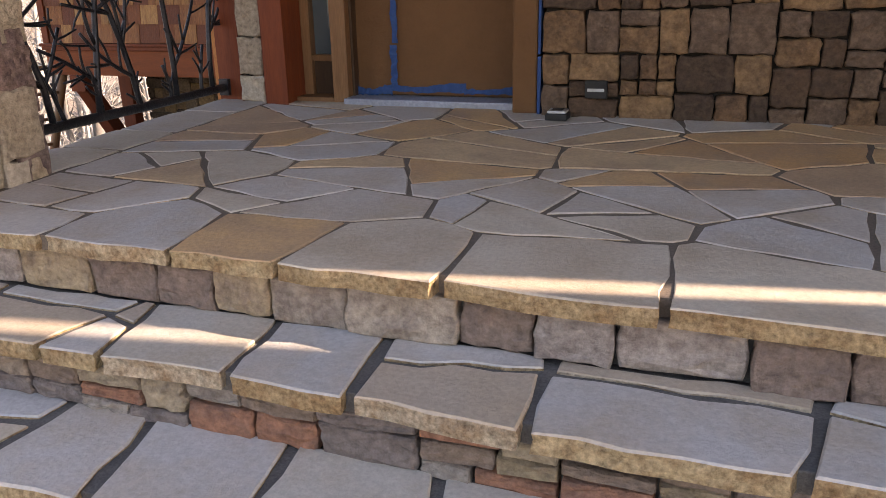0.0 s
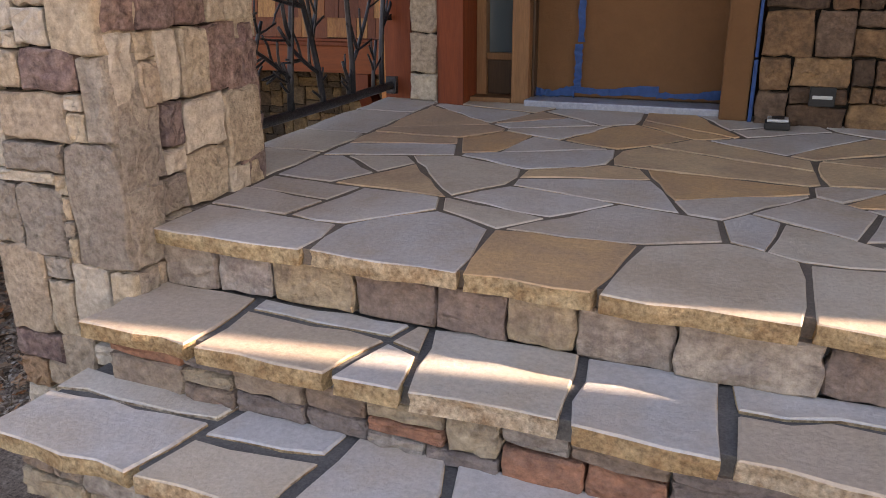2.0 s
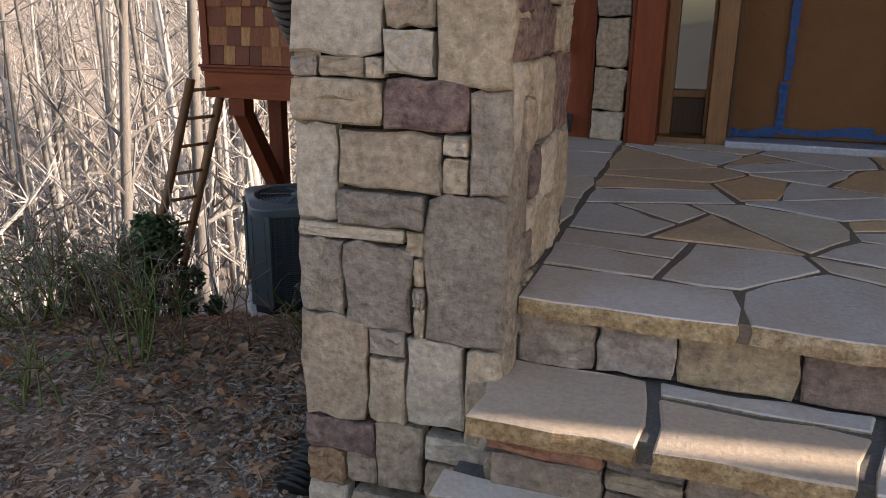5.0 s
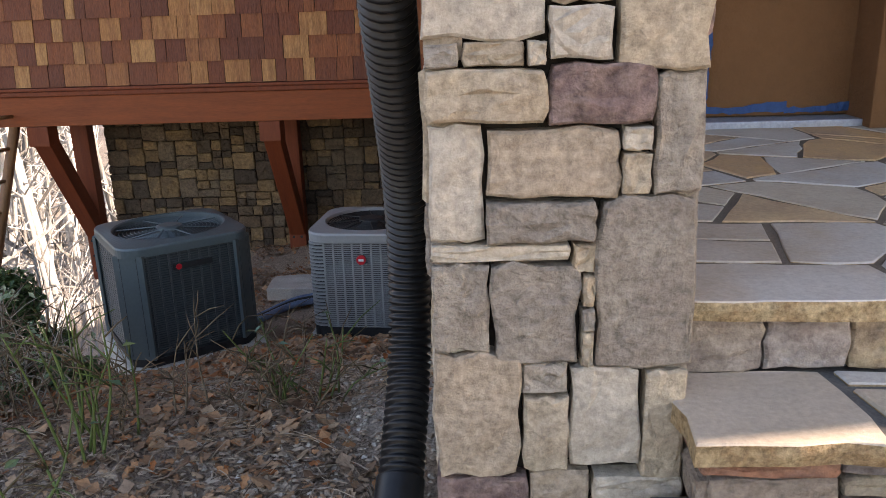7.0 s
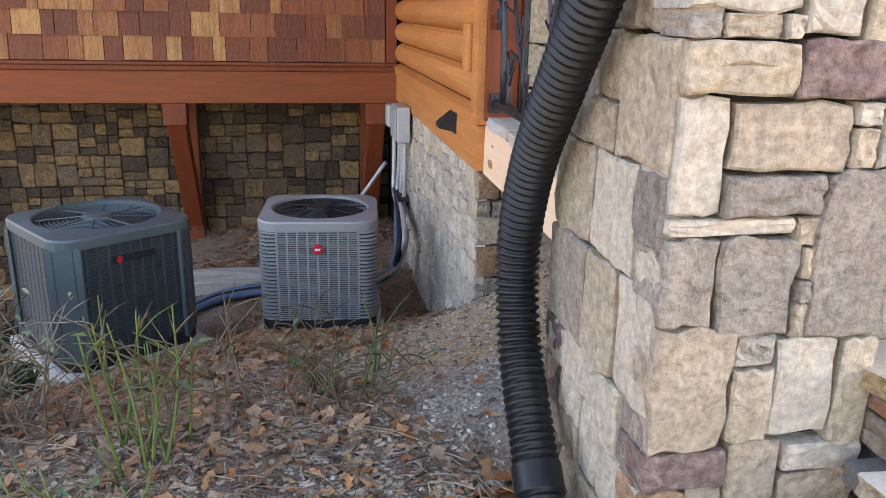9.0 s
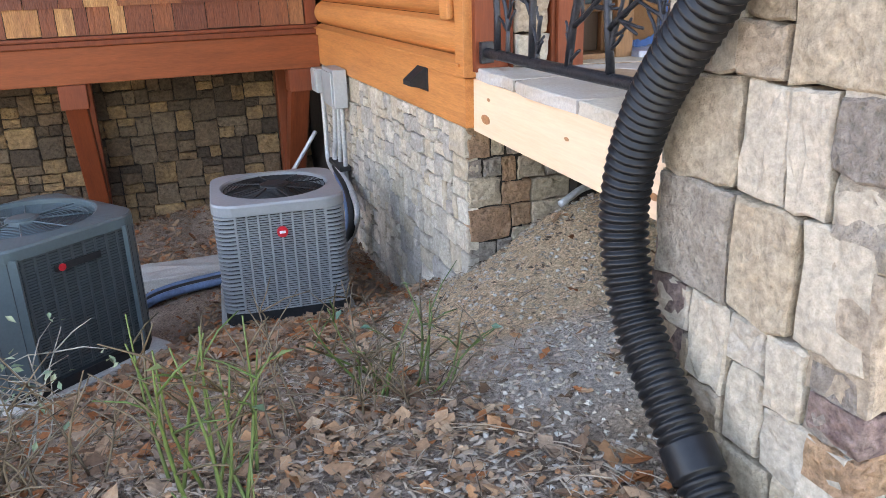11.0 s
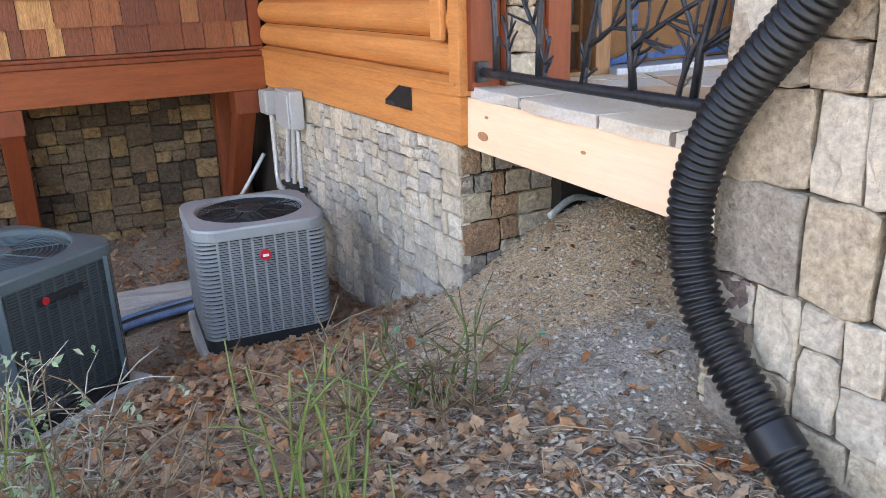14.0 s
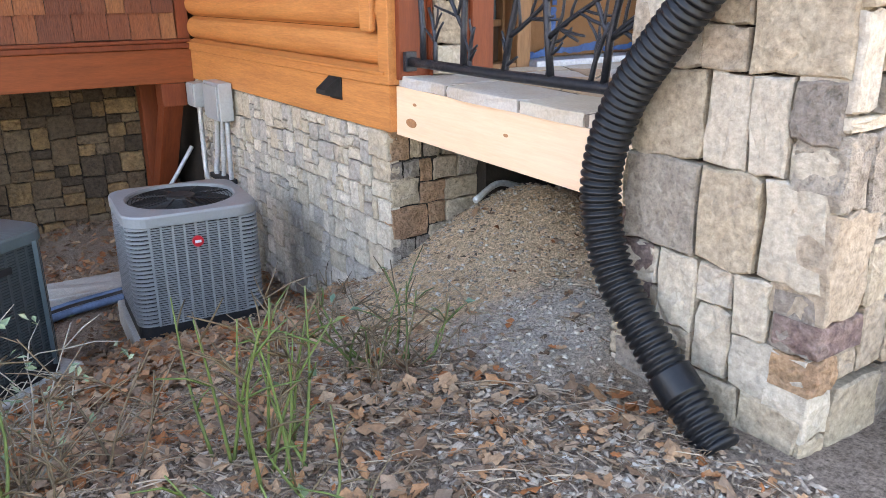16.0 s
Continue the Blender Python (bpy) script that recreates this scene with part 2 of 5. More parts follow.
def glass(name):
    m = bpy.data.materials.new(name)
    m.use_nodes = True
    b = m.node_tree.nodes["Principled BSDF"]
    b.inputs["Base Color"].default_value = (.10, .14, .16, 1)
    b.inputs["Roughness"].default_value = 0.03
    b.inputs["IOR"].default_value = 1.9
    b.inputs["Metallic"].default_value = 0.25
    return m


GLASS = glass("dark_window_glass")


def earth():
    """Soil: brown loam, tan subsoil on the mound beside the porch, grey fines on the trodden strip, sunlit litter far off."""
    m = bpy.data.materials.new("soil_and_litter")
    m.use_nodes = True
    nt = m.node_tree
    N, L = nt.nodes, nt.links
    bs = N["Principled BSDF"]
    bs.inputs["Roughness"].default_value = 0.95
    bs.inputs["Specular IOR Level"].default_value = 0.1
    tc = N.new("ShaderNodeTexCoord")

    def noise_tex(scale, detail=7, rough=0.7):
        n = N.new("ShaderNodeTexNoise")
        n.inputs["Scale"].default_value = scale
        n.inputs["Detail"].default_value = detail
        n.inputs["Roughness"].default_value = rough
        L.new(tc.outputs["Object"], n.inputs["Vector"])
        return n

    def blob(x, y, sx, sy, soft):
        d = N.new("ShaderNodeVectorMath")
        d.operation = "SUBTRACT"
        d.inputs[1].default_value = (x, y, 0)
        L.new(tc.outputs["Object"], d.inputs[0])
        s = N.new("ShaderNodeVectorMath")
        s.operation = "MULTIPLY"
        s.inputs[1].default_value = (1 / sx, 1 / sy, 0)
        L.new(d.outputs[0], s.inputs[0])
        ln = N.new("ShaderNodeVectorMath")
        ln.operation = "LENGTH"
        L.new(s.outputs[0], ln.inputs[0])
        ad = N.new("ShaderNodeMath")
        ad.operation = "MULTIPLY_ADD"
        ad.inputs[1].default_value = 0.9
        L.new(big.outputs["Fac"], ad.inputs[0])
        L.new(ln.outputs["Value"], ad.inputs[2])
        mr = N.new("ShaderNodeMapRange")
        mr.inputs["From Min"].default_value = 1.45 - soft
        mr.inputs["From Max"].default_value = 1.45 + soft
        mr.inputs["To Min"].default_value = 1
        mr.inputs["To Max"].default_value = 0
        L.new(ad.outputs[0], mr.inputs["Value"])
        return mr.outputs[0]

    def mix(fac, a, b):
        x = N.new("ShaderNodeMix")
        x.data_type = "RGBA"
        L.new(fac, x.inputs[0])
        for s, v in ((6, a), (7, b)):
            if isinstance(v, tuple):
                x.inputs[s].default_value = (*v, 1)
            else:
                L.new(v, x.inputs[s])
        return x.outputs[2]

    big, mid, fine = noise_tex(1.6), noise_tex(9), noise_tex(70, 6, 0.8)
    soil = ramp_node(nt, [(.14, .10, .078), (.32, .245, .195), (.50, .405, .335)])
    L.new(mid.outputs["Fac"], soil.inputs[0])
    sand = ramp_node(nt, [(.30, .20, .12), (.56, .40, .26), (.70, .54, .38)])
    L.new(mid.outputs["Fac"], sand.inputs[0])
    grey = ramp_node(nt, [(.32, .275, .235), (.52, .455, .395), (.64, .57, .50)])
    L.new(mid.outputs["Fac"], grey.inputs[0])
    c = mix(blob(-2.5, 3.3, .75, 1.0, .2), soil.outputs[0], sand.outputs[0])
    c = mix(blob(-2.9, 2.7, .32, .32, .25), c, grey.outputs[0])
    c = mix(blob(-1.2, .2, 2.0, 1.4, .12), c, grey.outputs[0])
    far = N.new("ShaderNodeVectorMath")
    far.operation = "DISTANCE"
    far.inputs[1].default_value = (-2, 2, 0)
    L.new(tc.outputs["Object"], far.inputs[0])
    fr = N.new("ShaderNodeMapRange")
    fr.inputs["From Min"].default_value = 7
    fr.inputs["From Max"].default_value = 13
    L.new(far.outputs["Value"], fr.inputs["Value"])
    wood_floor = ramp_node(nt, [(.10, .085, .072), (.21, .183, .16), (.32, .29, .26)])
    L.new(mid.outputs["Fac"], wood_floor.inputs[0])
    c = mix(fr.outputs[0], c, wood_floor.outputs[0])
    gr = ramp_node(nt, [(.3, .3, .3), (1.85, 1.85, 1.85)])
    gr.color_ramp.elements[0].position, gr.color_ramp.elements[1].position = 0.32, 0.68
    L.new(fine.outputs["Fac"], gr.inputs[0])
    mg = N.new("ShaderNodeMix")
    mg.data_type, mg.blend_type = "RGBA", "MULTIPLY"
    mg.inputs[0].default_value = 1
    L.new(c, mg.inputs[6])
    L.new(gr.outputs[0], mg.inputs[7])
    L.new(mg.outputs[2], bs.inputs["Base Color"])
    bp = N.new("ShaderNodeBump")
    bp.inputs["Strength"].default_value, bp.inputs["Distance"].default_value = 1.0, 0.03
    L.new(fine.outputs["Fac"], bp.inputs["Height"])
    L.new(bp.outputs[0], bs.inputs["Normal"])
    return m


EARTH = earth()


# ---- mesh helpers ----
def mesh_of(name, verts, faces, mats, slots=None, smooth=False):
    me = bpy.data.meshes.new(name)
    me.from_pydata([tuple(v) for v in verts], [], faces)
    for m in (mats if isinstance(mats, (list, tuple)) else [mats]):
        me.materials.append(m)
    if slots:
        me.polygons.foreach_set("material_index", slots)
    if smooth:
        me.polygons.foreach_set("use_smooth", [True] * len(me.polygons))
    me.update()
    return me


def part(name, me, parent=None, label="", m=None):
    ob = new(name, me)
    if parent:
        ob.parent = parent
    if m is not None:
        ob.matrix_basis = m
    if label:
        ob["label"] = label
    return ob


def thing(name, label, category, group="", kind="", m=None):
    ob = new(name)
    ob.empty_display_size = 0.1
    if m is not None:
        ob.matrix_basis = m
    return tagged(ob, label, category, group, kind)


def box(x0, x1, y0, y1, z0, z1, mat, bevel=0.006, name="box"):
    """A box with softened edges, as a mesh in the parent's space."""
    bm = bmesh.new()
    bmesh.ops.create_cube(bm, size=1, matrix=Matrix.Translation(((x0 + x1) / 2, (y0 + y1) / 2, (z0 + z1) / 2)) @ Matrix.Diagonal((x1 - x0, y1 - y0, z1 - z0, 1)))
    if bevel:
        bmesh.ops.bevel(bm, geom=bm.edges[:], offset=min(bevel, .4 * min(x1 - x0, y1 - y0, z1 - z0)), segments=2, affect="EDGES", profile=0.6)
    me = bpy.data.meshes.new(name)
    bm.to_mesh(me)
    bm.free()
    me.materials.append(mat)
    return me


def tube_data(points, radii, sides=8, closed=False):
    """Vertices and faces of a tube along points."""
    pts = [Vector(p) for p in points]
    n = len(pts)
    if not isinstance(radii, (list, tuple)):
        radii = [radii] * n
    verts, faces = [], []
    up = Vector((0.13, 0.27, 1)).normalized()
    for i, p in enumerate(pts):
        d = (pts[(i + 1) % n] - pts[i - 1]) if closed else (pts[min(i + 1, n - 1)] - pts[max(i - 1, 0)])
        d.normalize()
        a = d.cross(up)
        if a.length < 1e-3:
            a = d.cross(Vector((1, 0, 0)))
        a.normalize()
        b = d.cross(a)
        up = a.cross(d) if a.cross(d).dot(up) > 0 else -a.cross(d)
        for k in range(sides):
            t = 2 * math.pi * k / sides
            verts.append(p + (a * math.cos(t) + b * math.sin(t)) * radii[i])
    for i in range(n if closed else n - 1):
        j = (i + 1) % n
        for k in range(sides):
            l = (k + 1) % sides
            faces.append((i * sides + k, i * sides + l, j * sides + l, j * sides + k))
    if not closed:
        faces.append(tuple(range(sides - 1, -1, -1)))
        faces.append(tuple((n - 1) * sides + k for k in range(sides)))
    return verts, faces


def join(datas):
    V, F = [], []
    for v, f in datas:
        o = len(V)
        V.extend(v)
        F.extend(tuple(i + o for i in q) for q in f)
    return V, F


def tube(name, points, radii, mat, sides=10, closed=False):
    return mesh_of(name, *tube_data(points, radii, sides, closed), mat, smooth=True)


def bend(points, n=8):
    """A smooth line through points."""
    P = [Vector(p) for p in points]
    P = [P[0] * 2 - P[1]] + P + [P[-1] * 2 - P[-2]]
    out = []
    for i in range(1, len(P) - 2):
        a, b, c, d = P[i - 1:i + 3]
        for k in range(n):
            t = k / n
            out.append(0.5 * ((2 * b) + (c - a) * t + (2 * a - 5 * b + 4 * c - d) * t * t + (3 * b - a - 3 * c + d) * t ** 3))
    out.append(P[-2])
    return out


# ---- irregular pieces ----
def split_rects(x0, x1, y0, y1, rng, wmin, wmax, hmin, hmax, out=None):
    """Cuts a wall face into unequal squared blocks, as roughly coursed rubble lies."""
    if out is None:
        out = []
    w, h = x1 - x0, y1 - y0
    can_w, can_h = w > 2 * wmin, h > 2 * hmin
    big_w, big_h = w > wmax, h > hmax
    stop = not (big_w or big_h) and (rng.random() < 0.55 or not (can_w or can_h))
    if stop or not (can_w or can_h):
        out.append((x0, x1, y0, y1))
        return out
    cut_w = can_w and (not can_h or (w / wmax) * rng.uniform(.6, 1.4) > (h / hmax))
    if cut_w:
        c = x0 + max(wmin, min(w - wmin, w * rng.uniform(.3, .7)))
        split_rects(x0, c, y0, y1, rng, wmin, wmax, hmin, hmax, out)
        split_rects(c, x1, y0, y1, rng, wmin, wmax, hmin, hmax, out)
    else:
        c = y0 + max(hmin, min(h - hmin, h * rng.uniform(.3, .7)))
        split_rects(x0, x1, y0, c, rng, wmin, wmax, hmin, hmax, out)
        split_rects(x0, x1, c, y1, rng, wmin, wmax, hmin, hmax, out)
    return out


def stone_mesh(w, h, depth, rng, mat, joint=0.006, proud=0.02, jit=0.016):
    """A split-faced block that looks along +z of its own space: wavy rim, worn arris, a broken face of shallow facets."""
    n = 4
    j = min(jit, .085 * min(w, h))
    gw, gh = w - 2 * joint, h - 2 * joint
    grid = {}
    tilt = (rng.uniform(-.35, .35), rng.uniform(-.35, .35))
    for b in range(n + 1):
        for a in range(n + 1):
            u, v = a / n - .5, b / n - .5
            edge = a in (0, n) or b in (0, n)
            corner = a in (0, n) and b in (0, n)
            k = .55 if edge else 1.0
            x = u * gw * (.975 if corner else 1) + rng.uniform(-j, j) * k
            y = v * gh * (.975 if corner else 1) + rng.uniform(-j, j) * k
            grid[a, b] = (x, y, edge, (rng.uniform(-.3, .6) + tilt[0] * u + tilt[1] * v) * proud)
    inset = min(.006, .06 * min(w, h))
    rim = [(a, 0) for a in range(n)] + [(n, b) for b in range(n)] + [(a, n) for a in range(n, 0, -1)] + [(0, b) for b in range(n, 0, -1)]
    m = len(rim)
    verts = [(grid[r][0], grid[r][1], -depth) for r in rim]
    verts += [(grid[r][0], grid[r][1], grid[r][3] * .5 - .007 + rng.uniform(-.002, .002)) for r in rim]
    index = {}
    for key, (x, y, edge, z) in grid.items():
        index[key] = len(verts)
        if edge:
            x, y = x - math.copysign(min(inset, abs(x)), x), y - math.copysign(min(inset, abs(y)), y)
        verts.append((x, y, z * (.6 if edge else 1)))
    faces = []
    for i in range(m):
        k = (i + 1) % m
        faces.append((i, k, m + k, m + i))
        faces.append((m + i, m + k, index[rim[k]], index[rim[i]]))
    for b in range(n):
        for a in range(n):
            q = (index[a, b], index[a + 1, b], index[a + 1, b + 1], index[a, b + 1])
            if rng.random() < .5:
                faces += [(q[0], q[1], q[2]), (q[0], q[2], q[3])]
            else:
                faces += [(q[0], q[1], q[3]), (q[1], q[2], q[3])]
    return mesh_of("stone", verts, faces, mat)


def stone_face(parent, origin, u, v, width, height, rng, mat, sizes=(.07, .24, .05, .2), depth=0.07, joint=0.0035, proud=0.014, wrap=0.0, blocks=None):
    """Lays stones over a face: origin is its lower corner, u runs along it and v up it; they look along u x v."""
    u, v = Vector(u).normalized(), Vector(v).normalized()
    nrm = u.cross(v)
    made = []
    for (a, b, c, d, *own) in (blocks or split_rects(0, width, 0, height, rng, *sizes)):
        stuff = own[0] if own else (rng.choice(mat) if isinstance(mat, tuple) else mat)
        cx, cy = (a + b) / 2, (c + d) / 2
        dep = depth
        if wrap and (a < .01 or b > width - .01):
            dep = rng.uniform(.6, 1) * wrap
        me = stone_mesh(b - a, d - c, dep, rng, stuff, joint, proud)
        place = Vector(origin) + u * cx + v * cy + nrm * rng.uniform(-.008, .008)
        rot = Matrix((u, v, nrm)).transposed().to_4x4()
        spin = 0.0 if blocks else rng.uniform(-.035, .035)
        made.append(part("stone", me, parent, m=Matrix.Translation(place) @ rot @ Matrix.Rotation(spin, 4, "Z")))
    return made


def paving(outline, seeds, stretch):
    """Irregular flags: each seed keeps the part of the outline that lies nearest to it, y counted stretch times."""
    flags = []
    for i, (sx, sy) in enumerate(seeds):
        poly = list(outline)
        for k, (ox, oy) in enumerate(seeds):
            if k == i or not poly:
                continue
            dx, dy = ox - sx, (oy - sy) * stretch * stretch
            lim = dx * (sx + ox) / 2 + dy * (sy + oy) / 2
            cut = []
            for a in range(len(poly)):
                p, q = poly[a], poly[(a + 1) % len(poly)]
                fp, fq = p[0] * dx + p[1] * dy - lim, q[0] * dx + q[1] * dy - lim
                if fp <= 0:
                    cut.append(p)
                if fp * fq < 0:
                    t = fp / (fp - fq)
                    cut.append((p[0] + (q[0] - p[0]) * t, p[1] + (q[1] - p[1]) * t))
            poly = cut
        if len(poly) > 2:
            flags.append(poly)
    return flags


def cleave(poly, rng, area, out):
    """Splits a flag by slanted cuts until it is small enough."""
    n = len(poly)
    size = abs(sum(poly[i][0] * poly[i - 1][1] - poly[i - 1][0] * poly[i][1] for i in range(n))) / 2
    if size < area * rng.uniform(.6, 1.7):
        out.append(poly)
        return
    xs, ys = [p[0] for p in poly], [p[1] for p in poly]
    ang = (math.pi / 2 if max(xs) - min(xs) > 1.35 * (max(ys) - min(ys)) else 0) + rng.choice([-1, 1]) * rng.uniform(.1, .7)
    dx, dy = math.cos(ang), math.sin(ang)
    cx, cy = sum(xs) / n + rng.uniform(-.05, .05), sum(ys) / n + rng.uniform(-.04, .04)
    halves = ([], [])
    for i in range(n):
        p, q = poly[i], poly[(i + 1) % n]
        sp, sq = (p[0] - cx) * dy - (p[1] - cy) * dx, (q[0] - cx) * dy - (q[1] - cy) * dx
        halves[0 if sp >= 0 else 1].append(p)
        if sp * sq < 0:
            f = sp / (sp - sq)
            for h in halves:
                h.append((p[0] + (q[0] - p[0]) * f, p[1] + (q[1] - p[1]) * f))
    for h in halves:
        if len(h) > 2:
            cleave(h, rng, area, out)


def seed_row(x0, x1, y, rng, wmin, wmax, jitter):
    out, x = [], x0 - rng.uniform(0, wmin)
    while x < x1:
        w = rng.uniform(wmin, wmax)
        if x0 < x + w / 2 < x1:
            out.append((x + w / 2, y + rng.uniform(-jitter, jitter)))
        x += w
    return out


def middles(joints, y, rng, jitter=0.02):
    return [((a + b) / 2, y + rng.uniform(-jitter, jitter)) for a, b in zip(joints, joints[1:])]


def shrink(poly, d):
    """The outline drawn in by d on every side."""
    n = len(poly)
    s = sum(poly[i - 1][0] * poly[i][1] - poly[i][0] * poly[i - 1][1] for i in range(n))
    if s < 0:
        poly = poly[::-1]
    lines = []
    for i in range(n):
        p, q = Vector((*poly[i], 0)), Vector((*poly[(i + 1) % n], 0))
        e = q - p
        if e.length < .012:
            continue
        e.normalize()
        nr = Vector((-e.y, e.x, 0))
        lines.append((p + nr * d, e))
    out = []
    m = len(lines)
    for i in range(m):
        p, e = lines[i - 1]
        q, g = lines[i]
        den = e.x * g.y - e.y * g.x
        if abs(den) < .05:
            out.append((q.x, q.y))
            continue
        t = ((q.x - p.x) * g.y - (q.y - p.y) * g.x) / den
        out.append((p.x + e.x * t, p.y + e.y * t))
    return out


def flag_mesh(poly, thick, rng, top_mat, edge_mat, bevel=0.006, wob=0.006, rough_y=None):
    """A flagstone: wavy outline, worn arris, split edge. Its top is z = 0."""
    c = (sum(p[0] for p in poly) / len(poly), sum(p[1] for p in poly) / len(poly))
    pts = []
    n = len(poly)
    for i in range(n):
        p, q = poly[i], poly[(i + 1) % n]
        L = math.dist(p, q)
        k = max(1, int(L / .09))
        for s in range(k):
            t = s / k
            w = wob if s else wob * .4
            x, y = p[0] + (q[0] - p[0]) * t, p[1] + (q[1] - p[1]) * t
            if s == 0 and k > 0:
                x, y = x + (c[0] - x) * .02, y + (c[1] - y) * .02
            pts.append((x + rng.uniform(-w, w), y + rng.uniform(-w, w)))
    m = len(pts)
    base = [(x + rng.uniform(-.004, .002), y + rng.uniform(-.004, .006), -thick) for x, y in pts]
    mid = [(x + rng.uniform(-.005, .005), y + rng.uniform(-.006, .006), -thick * .45) for x, y in pts]
    rim = [(x, y, -bevel * rng.uniform(.7, 1.6)) for x, y in pts]
    top = []
    for x, y in pts:
        L = math.dist((x, y), c) + 1e-6
        f = max(.5, 1 - bevel * 1.3 / L)
        top.append((c[0] + (x - c[0]) * f, c[1] + (y - c[1]) * f, rng.uniform(-.0012, .0012)))
    verts = [(x - c[0], y - c[1], z) for x, y, z in base + mid + rim + top]
    faces, slots = [], []
    for r in range(3):
        for i in range(m):
            k = (i + 1) % m
            faces.append((r * m + i, r * m + k, (r + 1) * m + k, (r + 1) * m + i))
            slots.append(0 if r == 2 else 1)
    faces.append(tuple(3 * m + i for i in range(m)))
    slots.append(0)
    return mesh_of("flagstone", verts, faces, [top_mat, edge_mat], slots), c


# ---- ground ----
def ground_z(x, y):
    z = -0.74 - 0.30 * max(0.0, min(y, 5.2) - 2.6) - 0.30 * max(0.0, min(y, 9.0) - 5.2) * max(0.0, min(1.0, (-5.3 - x) / 1.3))
    z += 0.52 * math.exp(-((x + 2.05) ** 2 / .55 + (y - 3.75) ** 2 / .9))
    z -= 0.13 * min(max(0.0, -3.6 - x), 3.0) * min(1.0, max(0.0, (y - 2.4) / 1.6))
    left = max(0.0, -5.2 - x)
    z -= 0.22 * min(left, 16)
    z -= 0.20 * min(max(0.0, y - 9.0), 14)
    r = math.hypot(x + 3, y - 3)
    hill = max(0.0, r - 24) if (x < -6 or y > 10) else 0.0
    side = min(1.0, max(0.0, (-x + y - 9) / 14))
    z += side * min(hill * 0.36, 20)
    z += 0.02 * noise.noise((x * 1.7, y * 1.7, 0)) + (0.022 * noise.noise((x * 6, y * 6, 2)) if r < 7 else 0) + (0.3 * noise.noise((x * .15, y * .15, 4)) if r > 9 else 0)
    return z


def build_ground():
    n = 300
    ax = [math.copysign(abs(t) ** 3 * 150 + abs(t) * 9, t) for t in np.linspace(-1, 1, n)]
    verts = [(x - 3, y + 3, ground_z(x - 3, y + 3)) for y in ax for x in ax]
    faces = [(j * n + i, j * n + i + 1, (j + 1) * n + i + 1, (j + 1) * n + i) for j in range(n - 1) for i in range(n - 1)]
    ob = part("ground", mesh_of("ground", verts, faces, EARTH, smooth=True))
    tagged(ob, "brown soil with grey fines and leaf litter sloping away", "ground", kind="structure")


build_ground()

# ---- the porch ----
PORCH_X0, PORCH_X1, NOSE_Y, BACK_Y, SLOPE = -2.67, 2.6, 1.73, 3.95, 0.022


def porch_z(y):
    return -0.012 + SLOPE * (y - NOSE_Y)


def nose_y(x):
    return 1.712 - .026 * (x + .7)


def askew(y):
    """The steps run a little out of square with the house."""
    return Matrix.Translation((-.7, y, 0)) @ Matrix.Rotation(math.atan(-.026), 4, "Z") @ Matrix.Translation((.7, -y, 0))


def sloped(x, y, z):
    return Matrix.Translation((x, y, z)) @ Matrix.Rotation(math.atan(SLOPE), 4, "X")


def build_porch():
    rng = random.Random(11)
    floor = thing("floor_porch", "porch floor of irregular grey and gold flagstones", "floor", kind="structure")
    bed = box(PORCH_X0 + .02, PORCH_X1, NOSE_Y + .03, BACK_Y + .3, -.05, -.004, MORTAR_L, 0)
    part("mortar_bed", bed, floor, m=Matrix.Translation((0, 0, porch_z(0))) @ Matrix.Rotation(math.atan(SLOPE), 4, "X"))
    joints = (-2.335, -1.82, -1.36, -1.06, -.69, -.09, .42, .95, 1.4, 2.0, 2.6)
    seeds = middles(joints, NOSE_Y + .13, rng, .03)
    y = NOSE_Y + .47
    while y < BACK_Y + .02:
        seeds += seed_row(-2.335, PORCH_X1, y, rng, .5, 1.1, .12)
        y += rng.uniform(.34, .46)
    large = paving([(-2.335, NOSE_Y), (PORCH_X1, NOSE_Y), (PORCH_X1, BACK_Y), (-2.335, BACK_Y)], seeds, 1.35)
    inner = []
    for poly in large:
        if min(p[1] for p in poly) < NOSE_Y + .02:
            inner.append(poly)
        else:
            cleave(poly, rng, .13, inner)
    edge = [(-2.5, 2.5 + .42 * k + rng.uniform(-.08, .08)) for k in range(4)]
    side = paving([(PORCH_X0, 2.32), (-2.335, 2.32), (-2.335, BACK_Y + .03), (PORCH_X0, BACK_Y + .03)], edge, .8)
    for poly in inner + side:
        nose = min(p[1] for p in poly) < NOSE_Y + .02
        sh = shrink(poly, .005 + rng.uniform(0, .005))
        if len(sh) < 3:
            continue
        if nose:
            sh = [(a, nose_y(a) + rng.uniform(-.008, .008) if b < NOSE_Y + .03 else b) for a, b in sh]
        cx, cy = sum(p[0] for p in sh) / len(sh), sum(p[1] for p in sh) / len(sh)
        golden = math.exp(-((cx + .5) / 1.7) ** 2 - ((cy - 3.15) / .62) ** 2)
        top = FLAG_GOLD if rng.random() < (.03 if nose else .14 + .86 * golden) else FLAG_GREY
        me, c = flag_mesh(sh, .048, rng, top, top if max(p[0] for p in sh) < -2.33 else EDGE, .003, .011)
        part("flagstone", me, floor, m=sloped(c[0], c[1], porch_z(c[1]) + rng.uniform(-.001, .002)))
    return floor


